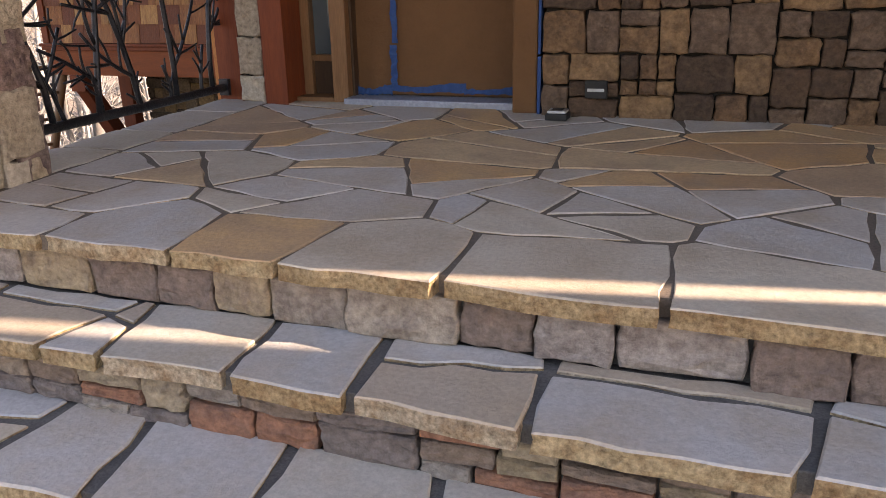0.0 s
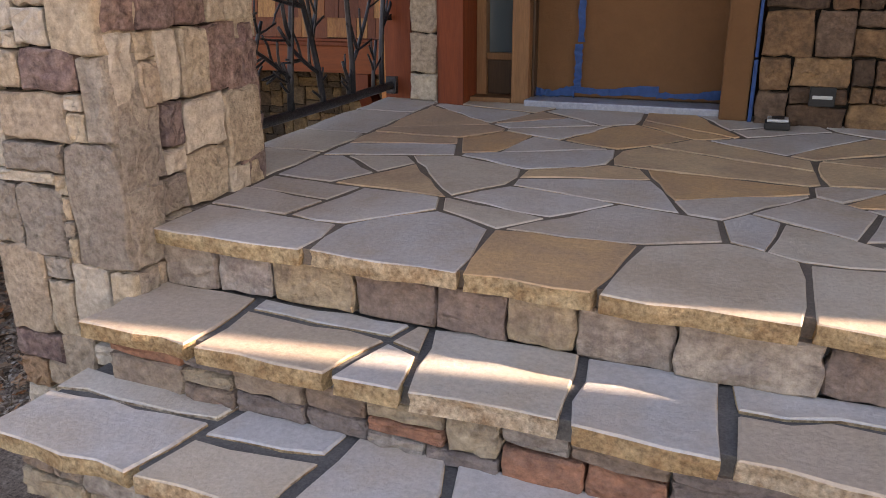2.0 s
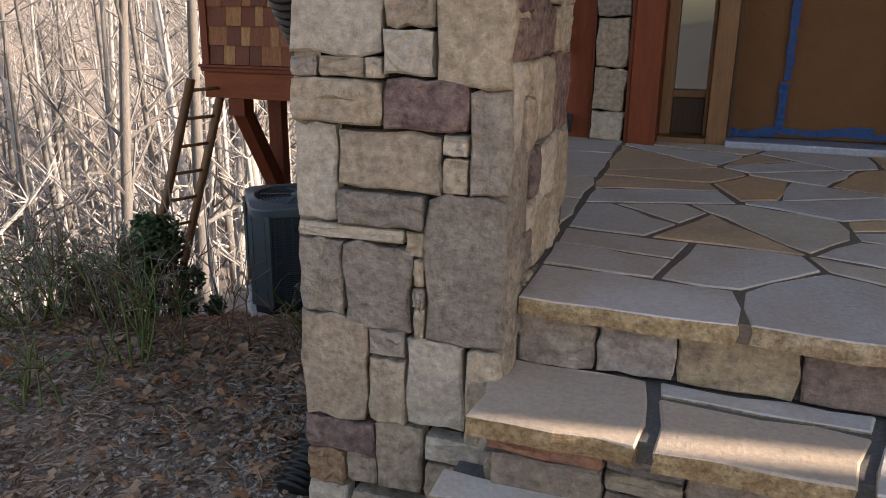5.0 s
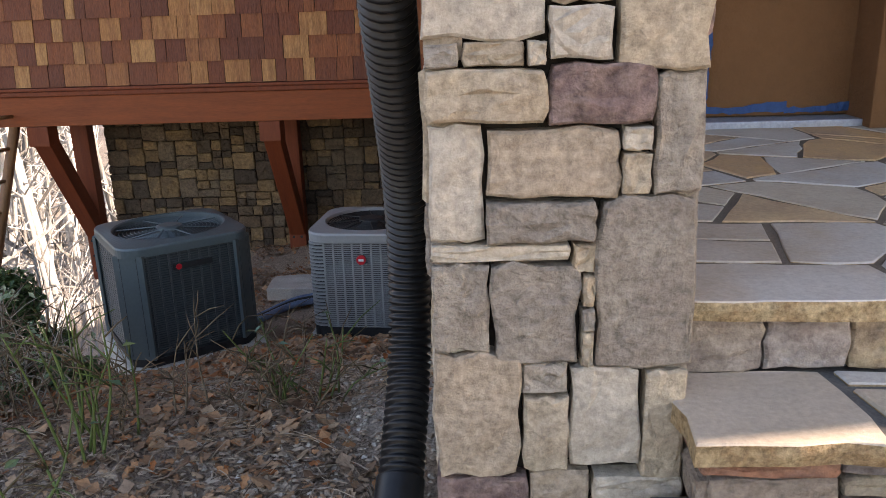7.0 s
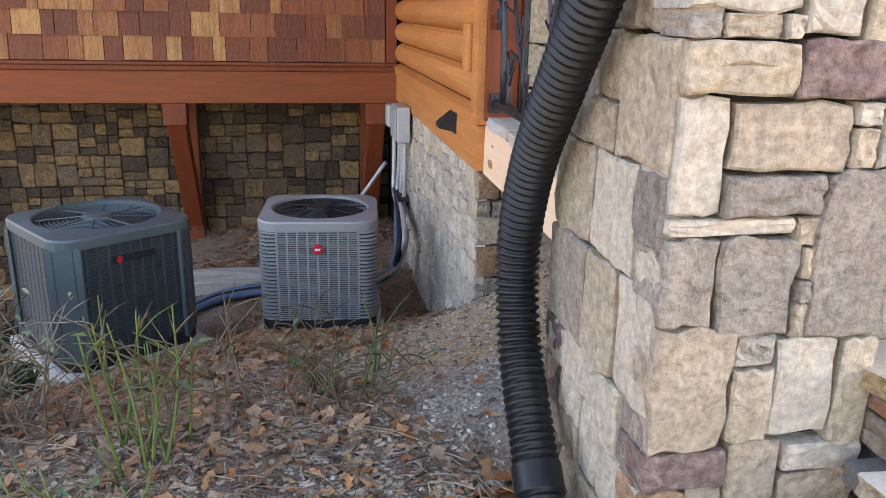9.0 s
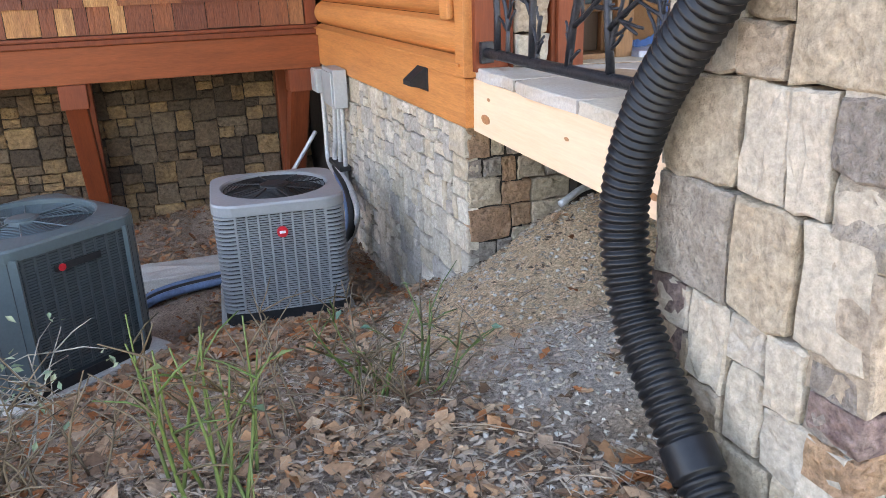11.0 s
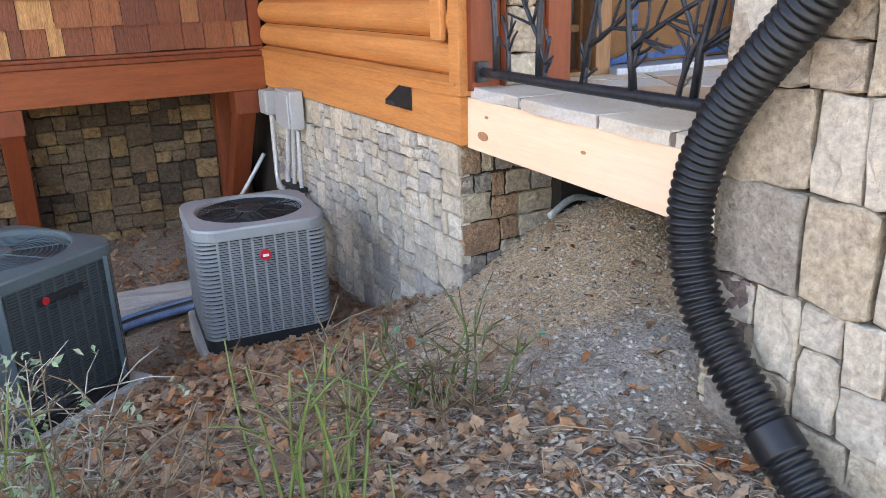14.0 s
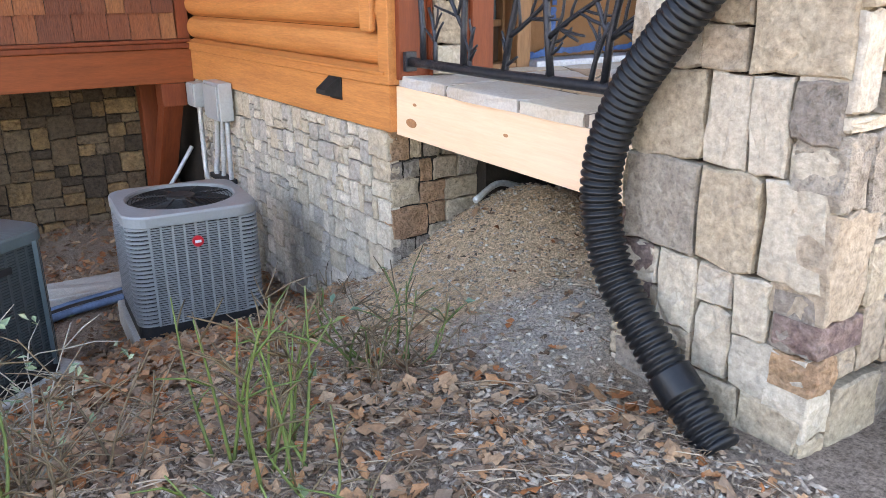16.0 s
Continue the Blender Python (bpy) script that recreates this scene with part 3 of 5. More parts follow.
def riser(name, y, z0, z1, x0, x1, rng, mat, sizes, label, joints=None):
    wall = thing(name, label, "wall", kind="structure", m=askew(y))
    part("core", box(x0 + .03, x1, y + .045, y + .3, z0 - .1, z1, MORTAR, 0), wall)
    blocks = [(a - x0, b - x0, rng.uniform(0, .012), z1 - z0) for a, b in zip(joints, joints[1:])] if joints else None
    stone_face(wall, (x0, y, z0), (1, 0, 0), (0, 0, 1), x1 - x0, z1 - z0, rng, mat, sizes, .06, joint=.003, proud=.018, blocks=blocks)
    stone_face(wall, (x0 - .012, y + .27, z0), (0, -1, 0), (0, 0, 1), .262, z1 - z0, rng, mat, sizes, .05, joint=.003, proud=.014)


def tread(name, y0, y1, z, joints, back, rng):
    x0, x1 = joints[0], joints[-1]
    st = thing(name, "stone step of pale flagstones set in wide dark mortar joints", "step", kind="structure", m=askew(y0))
    part("mortar_bed", box(x0 + .03, x1, y0 + .035, y1 + .05, z - .06, z - .009, MORTAR, .004), st)
    lean = [0.0] + [rng.uniform(-.09, .09) for _ in joints[2:]] + [0.0]
    shapes = []
    for k in range(len(joints) - 1):
        a, b, c, d = joints[k], joints[k + 1], joints[k + 1] + lean[k + 1], joints[k] + lean[k]
        if rng.random() < back:
            u, v = rng.uniform(.5, .85), rng.uniform(.5, .85)
            p, q = (a + (d - a) * u, y0 + (y1 - y0) * u), (b + (c - b) * v, y0 + (y1 - y0) * v)
            shapes += [[(a, y0), (b, y0), q, p], [p, q, (c, y1), (d, y1)]]
        else:
            shapes.append([(a, y0), (b, y0), (c, y1), (d, y1)])
    for poly in shapes:
        sh = shrink(poly, rng.uniform(.009, .016))
        if len(sh) < 3:
            continue
        sh = [(a, y0 + rng.uniform(-.012, .012) if b < y0 + .04 else b) for a, b in sh]
        me, c = flag_mesh(sh, .05, rng, TREAD, EDGE, .004, .012)
        part("flagstone", me, st, m=Matrix.Translation((c[0], c[1], z + rng.uniform(-.002, .003))))


build_porch()
rng = random.Random(5)
riser("wall_riser_1", 1.747, -.20, -.062, -2.34, PORCH_X1, rng, RISER_STONE, (.16, .36, .1, .16), "step riser of rough brown and grey squared stones",
      (-2.34, -2.145, -1.962, -1.702, -1.464, -1.278, -1.108, -.885, -.585, -.401, -.216, .067, .261, .52, .80, 1.02, 1.3, 1.6, 1.85, 2.1, 2.6))
tread("step_1", 1.447, 1.765, -.192, (-2.39, -1.993, -1.612, -1.41, -1.06, -.742, -.355, .15, .6, .95, 1.4, 1.9, 2.6), .6, rng)
riser("wall_riser_2", 1.487, -.385, -.244, -2.33, PORCH_X1, rng, LOW_STONE, (.10, .30, .035, .11), "step riser of thin reddish and grey stones")
tread("step_2", 1.17, 1.51, -.375, (-2.46, -1.97, -1.6, -1.25, -.88, -.5, -.1, .3, .75, 1.2, 1.7, 2.6), .6, rng)
riser("wall_riser_3", 1.21, -.57, -.427, -2.38, PORCH_X1, rng, LOW_STONE, (.08, .24, .05, .14), "lowest step riser of rough grey and tan stones")
tread("step_3", .86, 1.23, -.555, (-2.2, -1.75, -1.3, -.85, -.4, .1, .6, 1.1, 1.6, 2.1, 2.6), .6, rng)
riser("wall_riser_4", .9, -.76, -.607, -2.17, PORCH_X1, rng, LOW_STONE, (.08, .24, .05, .14), "base course of rough stones under the steps")


# ---- stone column ----
def build_column():
    rng = random.Random(23)
    col = thing("stone_column", "square porch column of tan, grey and purplish fieldstone", "column", kind="structure")
    x0, x1, y0, y1, z0, z1 = -2.86, -2.335, 1.66, 2.34, -.82, 2.5
    part("core", box(x0 + .05, x1 - .05, y0 + .05, y1 - .05, z0, z1, GAP, 0), col)
    s = (.09, .27, .07, .27)
    H = z1 - z0
    T, P, G, V, R = STONE_TAN, STONE_PALE, STONE_GREY, STONE_PURPLE, STONE_RUST
    # front blocks in centimetres: from, to, bottom, top, measured from the corner and from the porch floor
    upper = [(0, 23, 53, 82, P), (23, 35, 59, 73, T), (23, 35, 49, 59, P), (35, 52.5, 47, 72, T), (0, 7, 48, 53, G), (7, 19, 48, 53, T), (19, 23, 48, 53, P),
             (0, 23, 38, 48, T), (23, 43, 37, 49, V), (43, 52.5, 23.5, 47, G), (0, 11, 14.5, 38, P), (11, 37, 23, 37, T)]
    middle = [(37, 43, 32, 37, P), (37, 43, 23.5, 32, T), (11, 33, 14.5, 23, G), (33, 52.5, -12.6, 23.5, G), (0, 28, 10.5, 14.5, P), 
              (28, 33, 8, 14.5, T), (0, 12, -8.5, 10.5, G), (12, 30, -11, 10.5, G), (30, 33, 1, 8, T), (30, 33, -4, 1, G), (30, 33, -12, -4, T)]
    lower = [(0, 18, -37, -8.5, T), (18, 28, -18.5, -11, G), (18, 28, -36, -18.5, T), (28, 43, -35, -12, P), (43, 52.5, -38, -12.6, T), (0, 20, -46.5, -37, V),
             (20, 33, -55, -36, T), (33, 52.5, -44, -37, P), (33, 52.5, -56, -44, T), (0, 11, -57, -46.5, R), (11, 20, -55, -46.5, T)]
    front = [(a / 100, b / 100, c / 100 - z0, d / 100 - z0, mt) for a, b, c, d, mt in upper + middle + lower]
    front += [(a, b, c, d) for a, b, c, d in split_rects(0, x1 - x0, 0, .25, rng, *s)]
    front += [(a, b, c + .82 - z0, d + .82 - z0) for a, b, c, d in split_rects(0, .35, 0, z1 - .82, rng, *s)]
    front += [(a + .35, b + .35, c + .73 - z0, d + .73 - z0) for a, b, c, d in split_rects(0, .175, 0, z1 - .73, rng, *s)]
    stone_face(col, (x0, y0, z0), (1, 0, 0), (0, 0, 1), x1 - x0, H, rng, WALL_STONE, s, .07, wrap=.2, joint=.003, blocks=front)
    stone_face(col, (x1, y0 + .02, z0), (0, 1, 0), (0, 0, 1), y1 - y0 - .04, H, rng, WALL_STONE, (.08, .22, .08, .26), .07)
    # west face laid in the paler mix that brightens this side
    stone_face(col, (x0, y1 - .02, z0), (0, -1, 0), (0, 0, 1), y1 - y0 - .04, H, rng, WEST_LIT_STONE, (.11, .27, .10, .30), .07, joint=.0025)
    stone_face(col, (x1, y1, z0), (-1, 0, 0), (0, 0, 1), x1 - x0, H, rng, WALL_STONE, s, .07, wrap=.2)


build_column()


# ---- house walls ----
def build_entry_wall():
    rng = random.Random(31)
    w = thing("wall_entry", "brown squared fieldstone wall beside the entrance door", "wall", kind="structure")
    part("core", box(-.80, 4.0, 3.82, 4.1, -.8, 3.0, GAP, 0), w)
    stone_face(w, (-.81, 3.77, .02), (1, 0, 0), (0, 0, 1), 2.9, 1.5, rng, DARK_STONE, (.08, .27, .07, .24), .07, joint=.0035)
    stone_face(w, (-.81, 3.77, 1.52), (1, 0, 0), (0, 0, 1), 2.9, 1.4, rng, DARK_STONE, (.2, .45, .15, .35), .07)
    part("lintel_wall", box(-2.66, -.80, 3.96, 4.2, 2.15, 3.0, RED_WOOD, .004), w)
    # narrow stone pilaster between two red boards
    pil = thing("wall_pilaster", "narrow strip of stacked fieldstone between red trim boards", "wall", kind="structure")
    part("core", box(-2.50, -2.34, 3.93, 4.1, 0, 2.15, GAP, 0), pil)
    stone_face(pil, (-2.50, 3.88, .03), (1, 0, 0), (0, 0, 1), .16, 2.1, rng, WALL_STONE, (.16, .17, .11, .24), .06, joint=.0035)
    for a, b, y, nm in ((-2.67, -2.515, 3.93, "corner_board"), (-2.512, -2.503, 3.9, "bead"), (-2.338, -2.32, 3.86, "bead"), (-2.318, -2.19, 3.84, "trim_board")):
        t = part("trim_" + nm, box(a, b, y, 4.12, .02, 2.16, RED_WOOD, .004))
        tagged(t, "red-brown stained wooden trim board at the entrance", "trim", kind="structure")


build_entry_wall()


def build_door():
    d = thing("door_1", "entrance door covered with brown kraft paper and blue tape", "door", kind="structure")
    # paper with soft creases
    n = 26
    V = []
    for j in range(n + 1):
        for i in range(n + 1):
            x, z = -1.87 + .95 * i / n, .075 + 2.02 * j / n
            V.append((x, 4.035 + .010 * noise.noise((x * 3, z * 2.2, 3)) + .004 * noise.noise((x * 11, z * 9, 1)), z))
    F = [(j * (n + 1) + i, j * (n + 1) + i + 1, (j + 1) * (n + 1) + i + 1, (j + 1) * (n + 1) + i) for j in range(n) for i in range(n)]
    part("leaf", box(-1.88, -.92, 4.06, 4.11, .05, 2.12, DARK_WOOD, .004), d, "dark door leaf behind the paper")
    part("paper_cover", mesh_of("paper", V, F, KRAFT, smooth=True), d, "creased brown kraft paper")

    def tape(x0, x1, z0, z1, seed):
        r = random.Random(seed)
        k = 14
        horiz = (x1 - x0) > (z1 - z0)
        v = []
        for i in range(k + 1):
            t = i / k
            for e in (0, 1):
                if horiz:
                    x = x0 + (x1 - x0) * t
                    z = (z1 if e else z0) + r.uniform(-.006, .006) - (.012 * math.sin(t * 5) if e else 0)
                else:
                    z = z0 + (z1 - z0) * t
                    x = (x1 if e else x0) + r.uniform(-.005, .005)
                v.append((x, 4.018 + r.uniform(-.003, .004), z))
        f = [(2 * i, 2 * i + 1, 2 * i + 3, 2 * i + 2) for i in range(k)]
        ob = part("tape_strip", mesh_of("tape", v, f, TAPE), d, "wrinkled blue masking tape")
        md = ob.modifiers.new("thickness", "SOLIDIFY")
        md.thickness = .002

    tape(-1.86, -1.66, .072, .112, 1)
    tape(-1.67, -1.25, .088, .128, 2)
    tape(-1.26, -.955, .085, .118, 3)
    tape(-1.665, -1.63, .10, .33, 4)
    tape(-1.655, -1.622, .34, .85, 5)
    tape(-1.66, -1.625, .86, 1.6, 6)
    part("threshold", box(-1.88, -.93, 3.87, 4.05, .03, .068, SILL, .008), d, "grey metal threshold")
    jl = part("jamb_post", box(-1.965, -1.875, 3.93, 4.1, .035, 2.16, POST_WOOD, .006), d, "rough brown wooden jamb")
    part("jamb_stop", box(-1.874, -1.86, 3.98, 4.1, .05, 2.16, DARK_WOOD, .003), d)
    # the other jamb stays wrapped in paper
    pw = box(-.955, -.835, 3.80, 4.1, .03, 2.16, KRAFT, .012)
    part("wrapped_jamb", pw, d, "jamb wrapped in kraft paper")
    part("tape_edge", box(-.832, -.815, 3.79, 3.86, .03, .30, TAPE, .003), d, "blue masking tape")
    part("tape_edge", box(-.832, -.818, 3.795, 3.86, .31, 2.1, TAPE, .003), d, "blue masking tape")
    # sidelight
    s = thing("window_1", "narrow dark wooden sidelight window beside the door", "window", kind="structure")
    part("window_sill", box(-2.188, -1.967, 3.93, 4.12, .03, .062, POST_WOOD, .005), s)
    part("panel", box(-2.135, -1.985, 4.06, 4.12, .062, .24, DARK_WOOD, .006), s, "dark wooden bottom panel")
    part("window_frame", box(-2.188, -2.135, 4.03, 4.12, .062, 2.1, POST_WOOD, .005), s)
    part("window_frame", box(-1.985, -1.967, 4.03, 4.12, .062, 2.1, POST_WOOD, .005), s)
    part("window_frame", box(-2.135, -1.985, 4.04, 4.12, .24, .275, POST_WOOD, .004), s)
    part("pane", box(-2.135, -1.985, 4.085, 4.095, .275, 2.1, GLASS, .001), s, "dark reflecting glass")


build_door()


def build_west_wall():
    rng = random.Random(47)
    X = -2.68
    w = thing("wall_west", "house side wall: varnished log siding over grey rubble foundation", "wall", kind="structure")
    part("core", box(X + .05, X + .3, 4.06, 8.2, -2.5, 3.0, GAP, 0), w)
    stone_face(w, (X, 7.1, -1.75), (0, -1, 0), (0, 0, 1), 3.05, 1.51, rng, GREY_STONE, (.06, .2, .06, .2), .06, joint=.0035, proud=.014)
    stone_face(w, (X + .01, 4.05, -1.2), (1, 0, 0), (0, 0, 1), .55, .96, rng, (STONE_TAN, STONE_GREY, STONE_RUST), (.08, .26, .07, .2), .08, joint=.0035)
    part("return_core", box(X + .06, X + .54, 4.1, 4.3, -1.4, -.24, GAP, 0), w)
    part("base_board", box(X - .012, X + .05, 4.0, 7.08, -.235, -.012, CEDAR, .004), w, "flat varnished cedar band")
    part("cap_board", box(X - .028, X + .05, 4.0, 7.07, -.010, .040, CEDAR, .006), w)
    part("cap_slope", mesh_of("drip", [(X - .045, 4.0, .042), (X + .02, 4.0, .042), (X + .02, 4.0, .075), (X - .045, 4.0, .052), (X - .045, 7.06, .042), (X + .02, 7.06, .042), (X + .02, 7.06, .075), (X - .045, 7.06, .052)],
                              [(0, 1, 2, 3), (7, 6, 5, 4), (0, 4, 5, 1), (3, 2, 6, 7), (0, 3, 7, 4), (1, 5, 6, 2)], CEDAR), w)
    z, h = .072, .172
    for i in range(15):
        prof = []
        for k in range(9):
            a = math.pi * k / 8
            prof.append((X + .035 - .062 * math.sin(a) ** .55, z + h * (k / 8) * .985))
        V = [(x, 4.06, q) for x, q in prof] + [(x, 7.06, q) for x, q in prof] + [(X + .07, 4.06, z), (X + .07, 4.06, z + h), (X + .07, 7.06, z), (X + .07, 7.06, z + h)]
        F = [(k, k + 1, 9 + k + 1, 9 + k) for k in range(8)]
        F = [tuple(reversed(f)) for f in F] + [tuple(range(9)) + (19, 18), tuple(range(17, 8, -1)) + (20, 21)]
        part("log", mesh_of("log", V, F, CEDAR, smooth=False), w)
        z += h
    part("corner_board", box(X - .035, X + .03, 3.965, 4.058, -.005, 3.0, CEDAR, .005), w)
    part("log_end_block", box(X - .055, X - .02, 4.09, 4.20, .235, .46, CEDAR, .014), w, "sawn wooden block on the logs")
    # hooded vent
    v = thing("wall_vent", "dark bronze hooded dryer vent on the cedar band", "vent")
    part("hood", mesh_of("hood", [(X - .016, 4.50, -.12), (X - .016, 4.62, -.12), (X - .016, 4.62, -.005), (X - .016, 4.50, -.005), (X - .105, 4.505, -.10), (X - .105, 4.615, -.10), (X - .105, 4.615, -.075), (X - .105, 4.505, -.075)],
                         [(0, 1, 2, 3), (7, 6, 5, 4), (3, 2, 6, 7), (0, 3, 7, 4), (1, 5, 6, 2), (0, 4, 5, 1)], BLACK), v)
    part("flange", box(X - .018, X - .0125, 4.49, 4.63, -.13, .0, BLACK, .002), v)


build_west_wall()

# porch rim beam in raw pine
rb = thing("rim_beam", "fresh raw pine beam under the porch slab edge", "beam")
rb.matrix_basis = Matrix.Translation((0, 0, porch_z(0))) @ Matrix.Rotation(math.atan(SLOPE), 4, "X")
part("beam", box(-2.655, -2.60, 2.33, 3.995, -.285, -.0495, PINE, .004), rb)
for ky, kz, kr in ((3.86, -.21, .035), (3.83, -.12, .012), (3.15, -.15, .012), (2.62, -.215, .020), (2.48, -.1, .010)):
    V = [(-2.6565, ky + kr * math.cos(a) * 1.3, kz + kr * .6 * math.sin(a)) for a in [2 * math.pi * i / 14 for i in range(14)]]
    part("knot", mesh_of("knot", V + [(x + .004, y, z) for x, y, z in V], [tuple(range(13, -1, -1))] + [(i, (i + 1) % 14, 14 + (i + 1) % 14, 14 + i) for i in range(14)], KNOT), rb, "brown knot in the pine")
# added panel in near-black: paints the dark void under the porch
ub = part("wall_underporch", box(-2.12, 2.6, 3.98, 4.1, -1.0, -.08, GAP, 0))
tagged(ub, "added near-black panel for the shaded void under the porch", "wall", kind="structure")
# slab underside; its near-black colour carries the shade below the porch
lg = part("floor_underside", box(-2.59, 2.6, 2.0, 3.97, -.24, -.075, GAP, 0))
tagged(lg, "underside of the porch slab, coloured near-black for its shade", "floor", kind="structure")


# ---- bay on brackets ----
def build_bay():
    rng = random.Random(61)
    Y, X0, X1 = 7.08, -7.0, -2.69
    b = thing("wall_bay", "overhanging bay clad in red-brown cedar shingles with a fascia beam", "wall", kind="structure")
    part("core", box(X0 + .03, X1, Y + .05, 8.4, -.2, 3.0, GAP, 0), b)
    part("fascia", box(X0, X1, Y, Y + .06, -.262, .0, BEAM_WOOD, .005), b, "stained fascia beam")
    part("soffit", box(X0 + .05, X1 + .3, Y + .062, 8.05, -.255, -.205, BEAM_WOOD, .004), b)
    part("ledge", box(X0 - .02, X1, Y - .03, Y + .06, .003, .045, RED_WOOD, .008), b, "moulded ledge")
    part("ledge", box(X0 - .03, X1, Y - .05, Y + .06, .047, .075, RED_WOOD, .008), b, "moulded ledge")
    part("corner_board", box(X1 - .09, X1, Y - .012, Y + .05, .077, 3.0, RED_WOOD, .004), b)
    part("corner_board", box(X0, X0 + .08, Y - .012, Y + .05, .077, 3.0, RED_WOOD, .004), b)
    part("side_fascia", box(X0, X0 + .05, Y + .062, 8.4, -.262, .0, BEAM_WOOD, .004), b)
    part("side_wall", box(X0 + .002, X0 + .04, Y + .062, 8.4, .003, 3.0, RED_WOOD, .004), b)
    row, z = 0, .08
    while row < 9:
        x = X0 + .085
        while x < X1 - .095:
            w = min(rng.uniform(.085, .25), X1 - .095 - x)
            if w < .03:
                break
            dz = rng.uniform(-.004, .004)
            h = .222
            me = mesh_of("shingle", [(0, 0, 0), (w - .005, 0, 0), (w - .005, .016, 0), (0, .016, 0), (0, .022, h), (w - .005, .022, h), (w - .005, .03, h), (0, .03, h)],
                         [(0, 3, 2, 1), (0, 1, 5, 4), (4, 5, 6, 7), (1, 2, 6, 5), (0, 4, 7, 3)], SHINGLE)
            part("shingle", me, b, m=Matrix.Translation((x, Y + rng.uniform(-.003, .003), z + dz)))
            x += w
        row += 1
        z += .19
    # basement wall under the bay
    f = thing("wall_basement", "tan rubble stone basement wall, darkened in colour for the bay's shade", "wall", kind="structure")
    part("core", box(-6.45, -2.6, 8.0, 8.3, -3.2, -.2, GAP, 0), f)
    # stones in the darkened colours that carry the bay's shade
    stone_face(f, (-6.45, 7.96, -2.45), (1, 0, 0), (0, 0, 1), 3.8, 2.24, rng, SHADED_BACK_STONE, (.1, .27, .07, .24), .06, joint=.0035)
    # brackets
    for x in (-6.62, -4.53, -2.86):
        br = thing("bay_bracket", "brown stained timber bracket carrying the bay", "bracket", "brackets under the bay")
        part("block", box(x - .095, x + .095, Y - .02, Y + .16, -.44, -.2635, RED_WOOD, .006), br)
        part("wall_post", box(x - .085, x + .085, 7.80, 7.94, -1.95, -.2635, RED_WOOD, .006), br)
        L = math.hypot(.72, 1.1)
        me = box(-.075, .075, -.08, .08, 0, L, RED_WOOD, .006)
        part("diagonal", me, br, m=Matrix.Translation((x, Y + .09, -.40)) @ Matrix.Rotation(math.atan2(.72, -1.1), 4, "X").inverted())
        for k in range(3):
            for e in (-.04, .04):
                V, F = tube_data([(x + e, 7.795, -1.85 + k * .16), (x + e, 7.801, -1.85 + k * .16)], .014, 8)
                part("bolt", mesh_of("bolt", V, F, BLACK), br)


build_bay()


# ---- porch ceiling, and unseen roof and walls added to block the sun ----
def closing():
    r = part("ceiling", box(-3.0, 4.06, 1.3, 4.3, 2.45, 2.62, DARK_WOOD, 0))
    tagged(r, "boarded porch ceiling", "ceiling", kind="structure")
    # unseen flat roof, added so that the house casts its shade westwards
    roof = part("roof_house", box(-7.2, 4.3, 3.9, 8.6, 3.0, 3.15, DARK_WOOD, 0))
    tagged(roof, "unseen plain roof added over the house to block the sun", "roof", kind="structure")
    # unseen eave, added to cut the sky light on the shingles
    ev = part("roof_eave", box(-7.5, -2.7, 6.35, 7.1, 2.1, 2.2, DARK_WOOD, .01))
    tagged(ev, "unseen plain eave added above the bay to shade it", "roof", kind="structure")
    # unseen back wall, set shallow so that sun still reaches the woods
    nb = part("wall_north", box(-6.4, 4.3, 8.4, 8.6, -3, 3.0, DARK_WOOD, 0))
    tagged(nb, "unseen plain back wall added to close the house", "wall", kind="structure")
    # unseen wall, added to keep the sun off porch and steps
    e = thing("wall_east", "unseen plain wall added to block the sun, with narrow openings for streaks", "wall", kind="structure")
    # a tall narrow slit and a low opening between the panels pass sun streaks
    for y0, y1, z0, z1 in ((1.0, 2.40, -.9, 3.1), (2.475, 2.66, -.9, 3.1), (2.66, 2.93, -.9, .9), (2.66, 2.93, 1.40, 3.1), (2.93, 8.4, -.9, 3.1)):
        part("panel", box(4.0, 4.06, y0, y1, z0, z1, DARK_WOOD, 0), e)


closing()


# ---- branch-pattern railing ----
def branch(rng, p, d, length, r, depth, out, plane_x):
    pts, rad = [Vector(p)], [r]
    n = 5
    d = Vector(d).normalized()
    bendy = rng.uniform(-.5, .5)
    for i in range(n):
        d = Vector((0, d.y + bendy * .35 + rng.uniform(-.07, .07), d.z + .05)).normalized()
        pts.append(pts[-1] + d * (length / n) + Vector((rng.uniform(-.003, .003), 0, 0)))
        rad.append(r * (1 - .3 * (i + 1) / n))
    out.append(tube_data(pts, rad, 7))
    if depth > 0:
        for k in range(rng.choice([4, 4, 5])):
            i = rng.randint(1, n - 1)
            s = rng.choice([-1, 1]) if k > 1 else (1 if k else -1)
            a = rng.uniform(.55, 1.05) * s
            dd = (pts[i + 1] - pts[i]).normalized()
            nd = Vector((0, dd.y * math.cos(a) - dd.z * math.sin(a), dd.y * math.sin(a) + dd.z * math.cos(a)))
            branch(rng, pts[i], nd, length * rng.uniform(.32, .5), rad[i] * .72, depth - 1, out, plane_x)


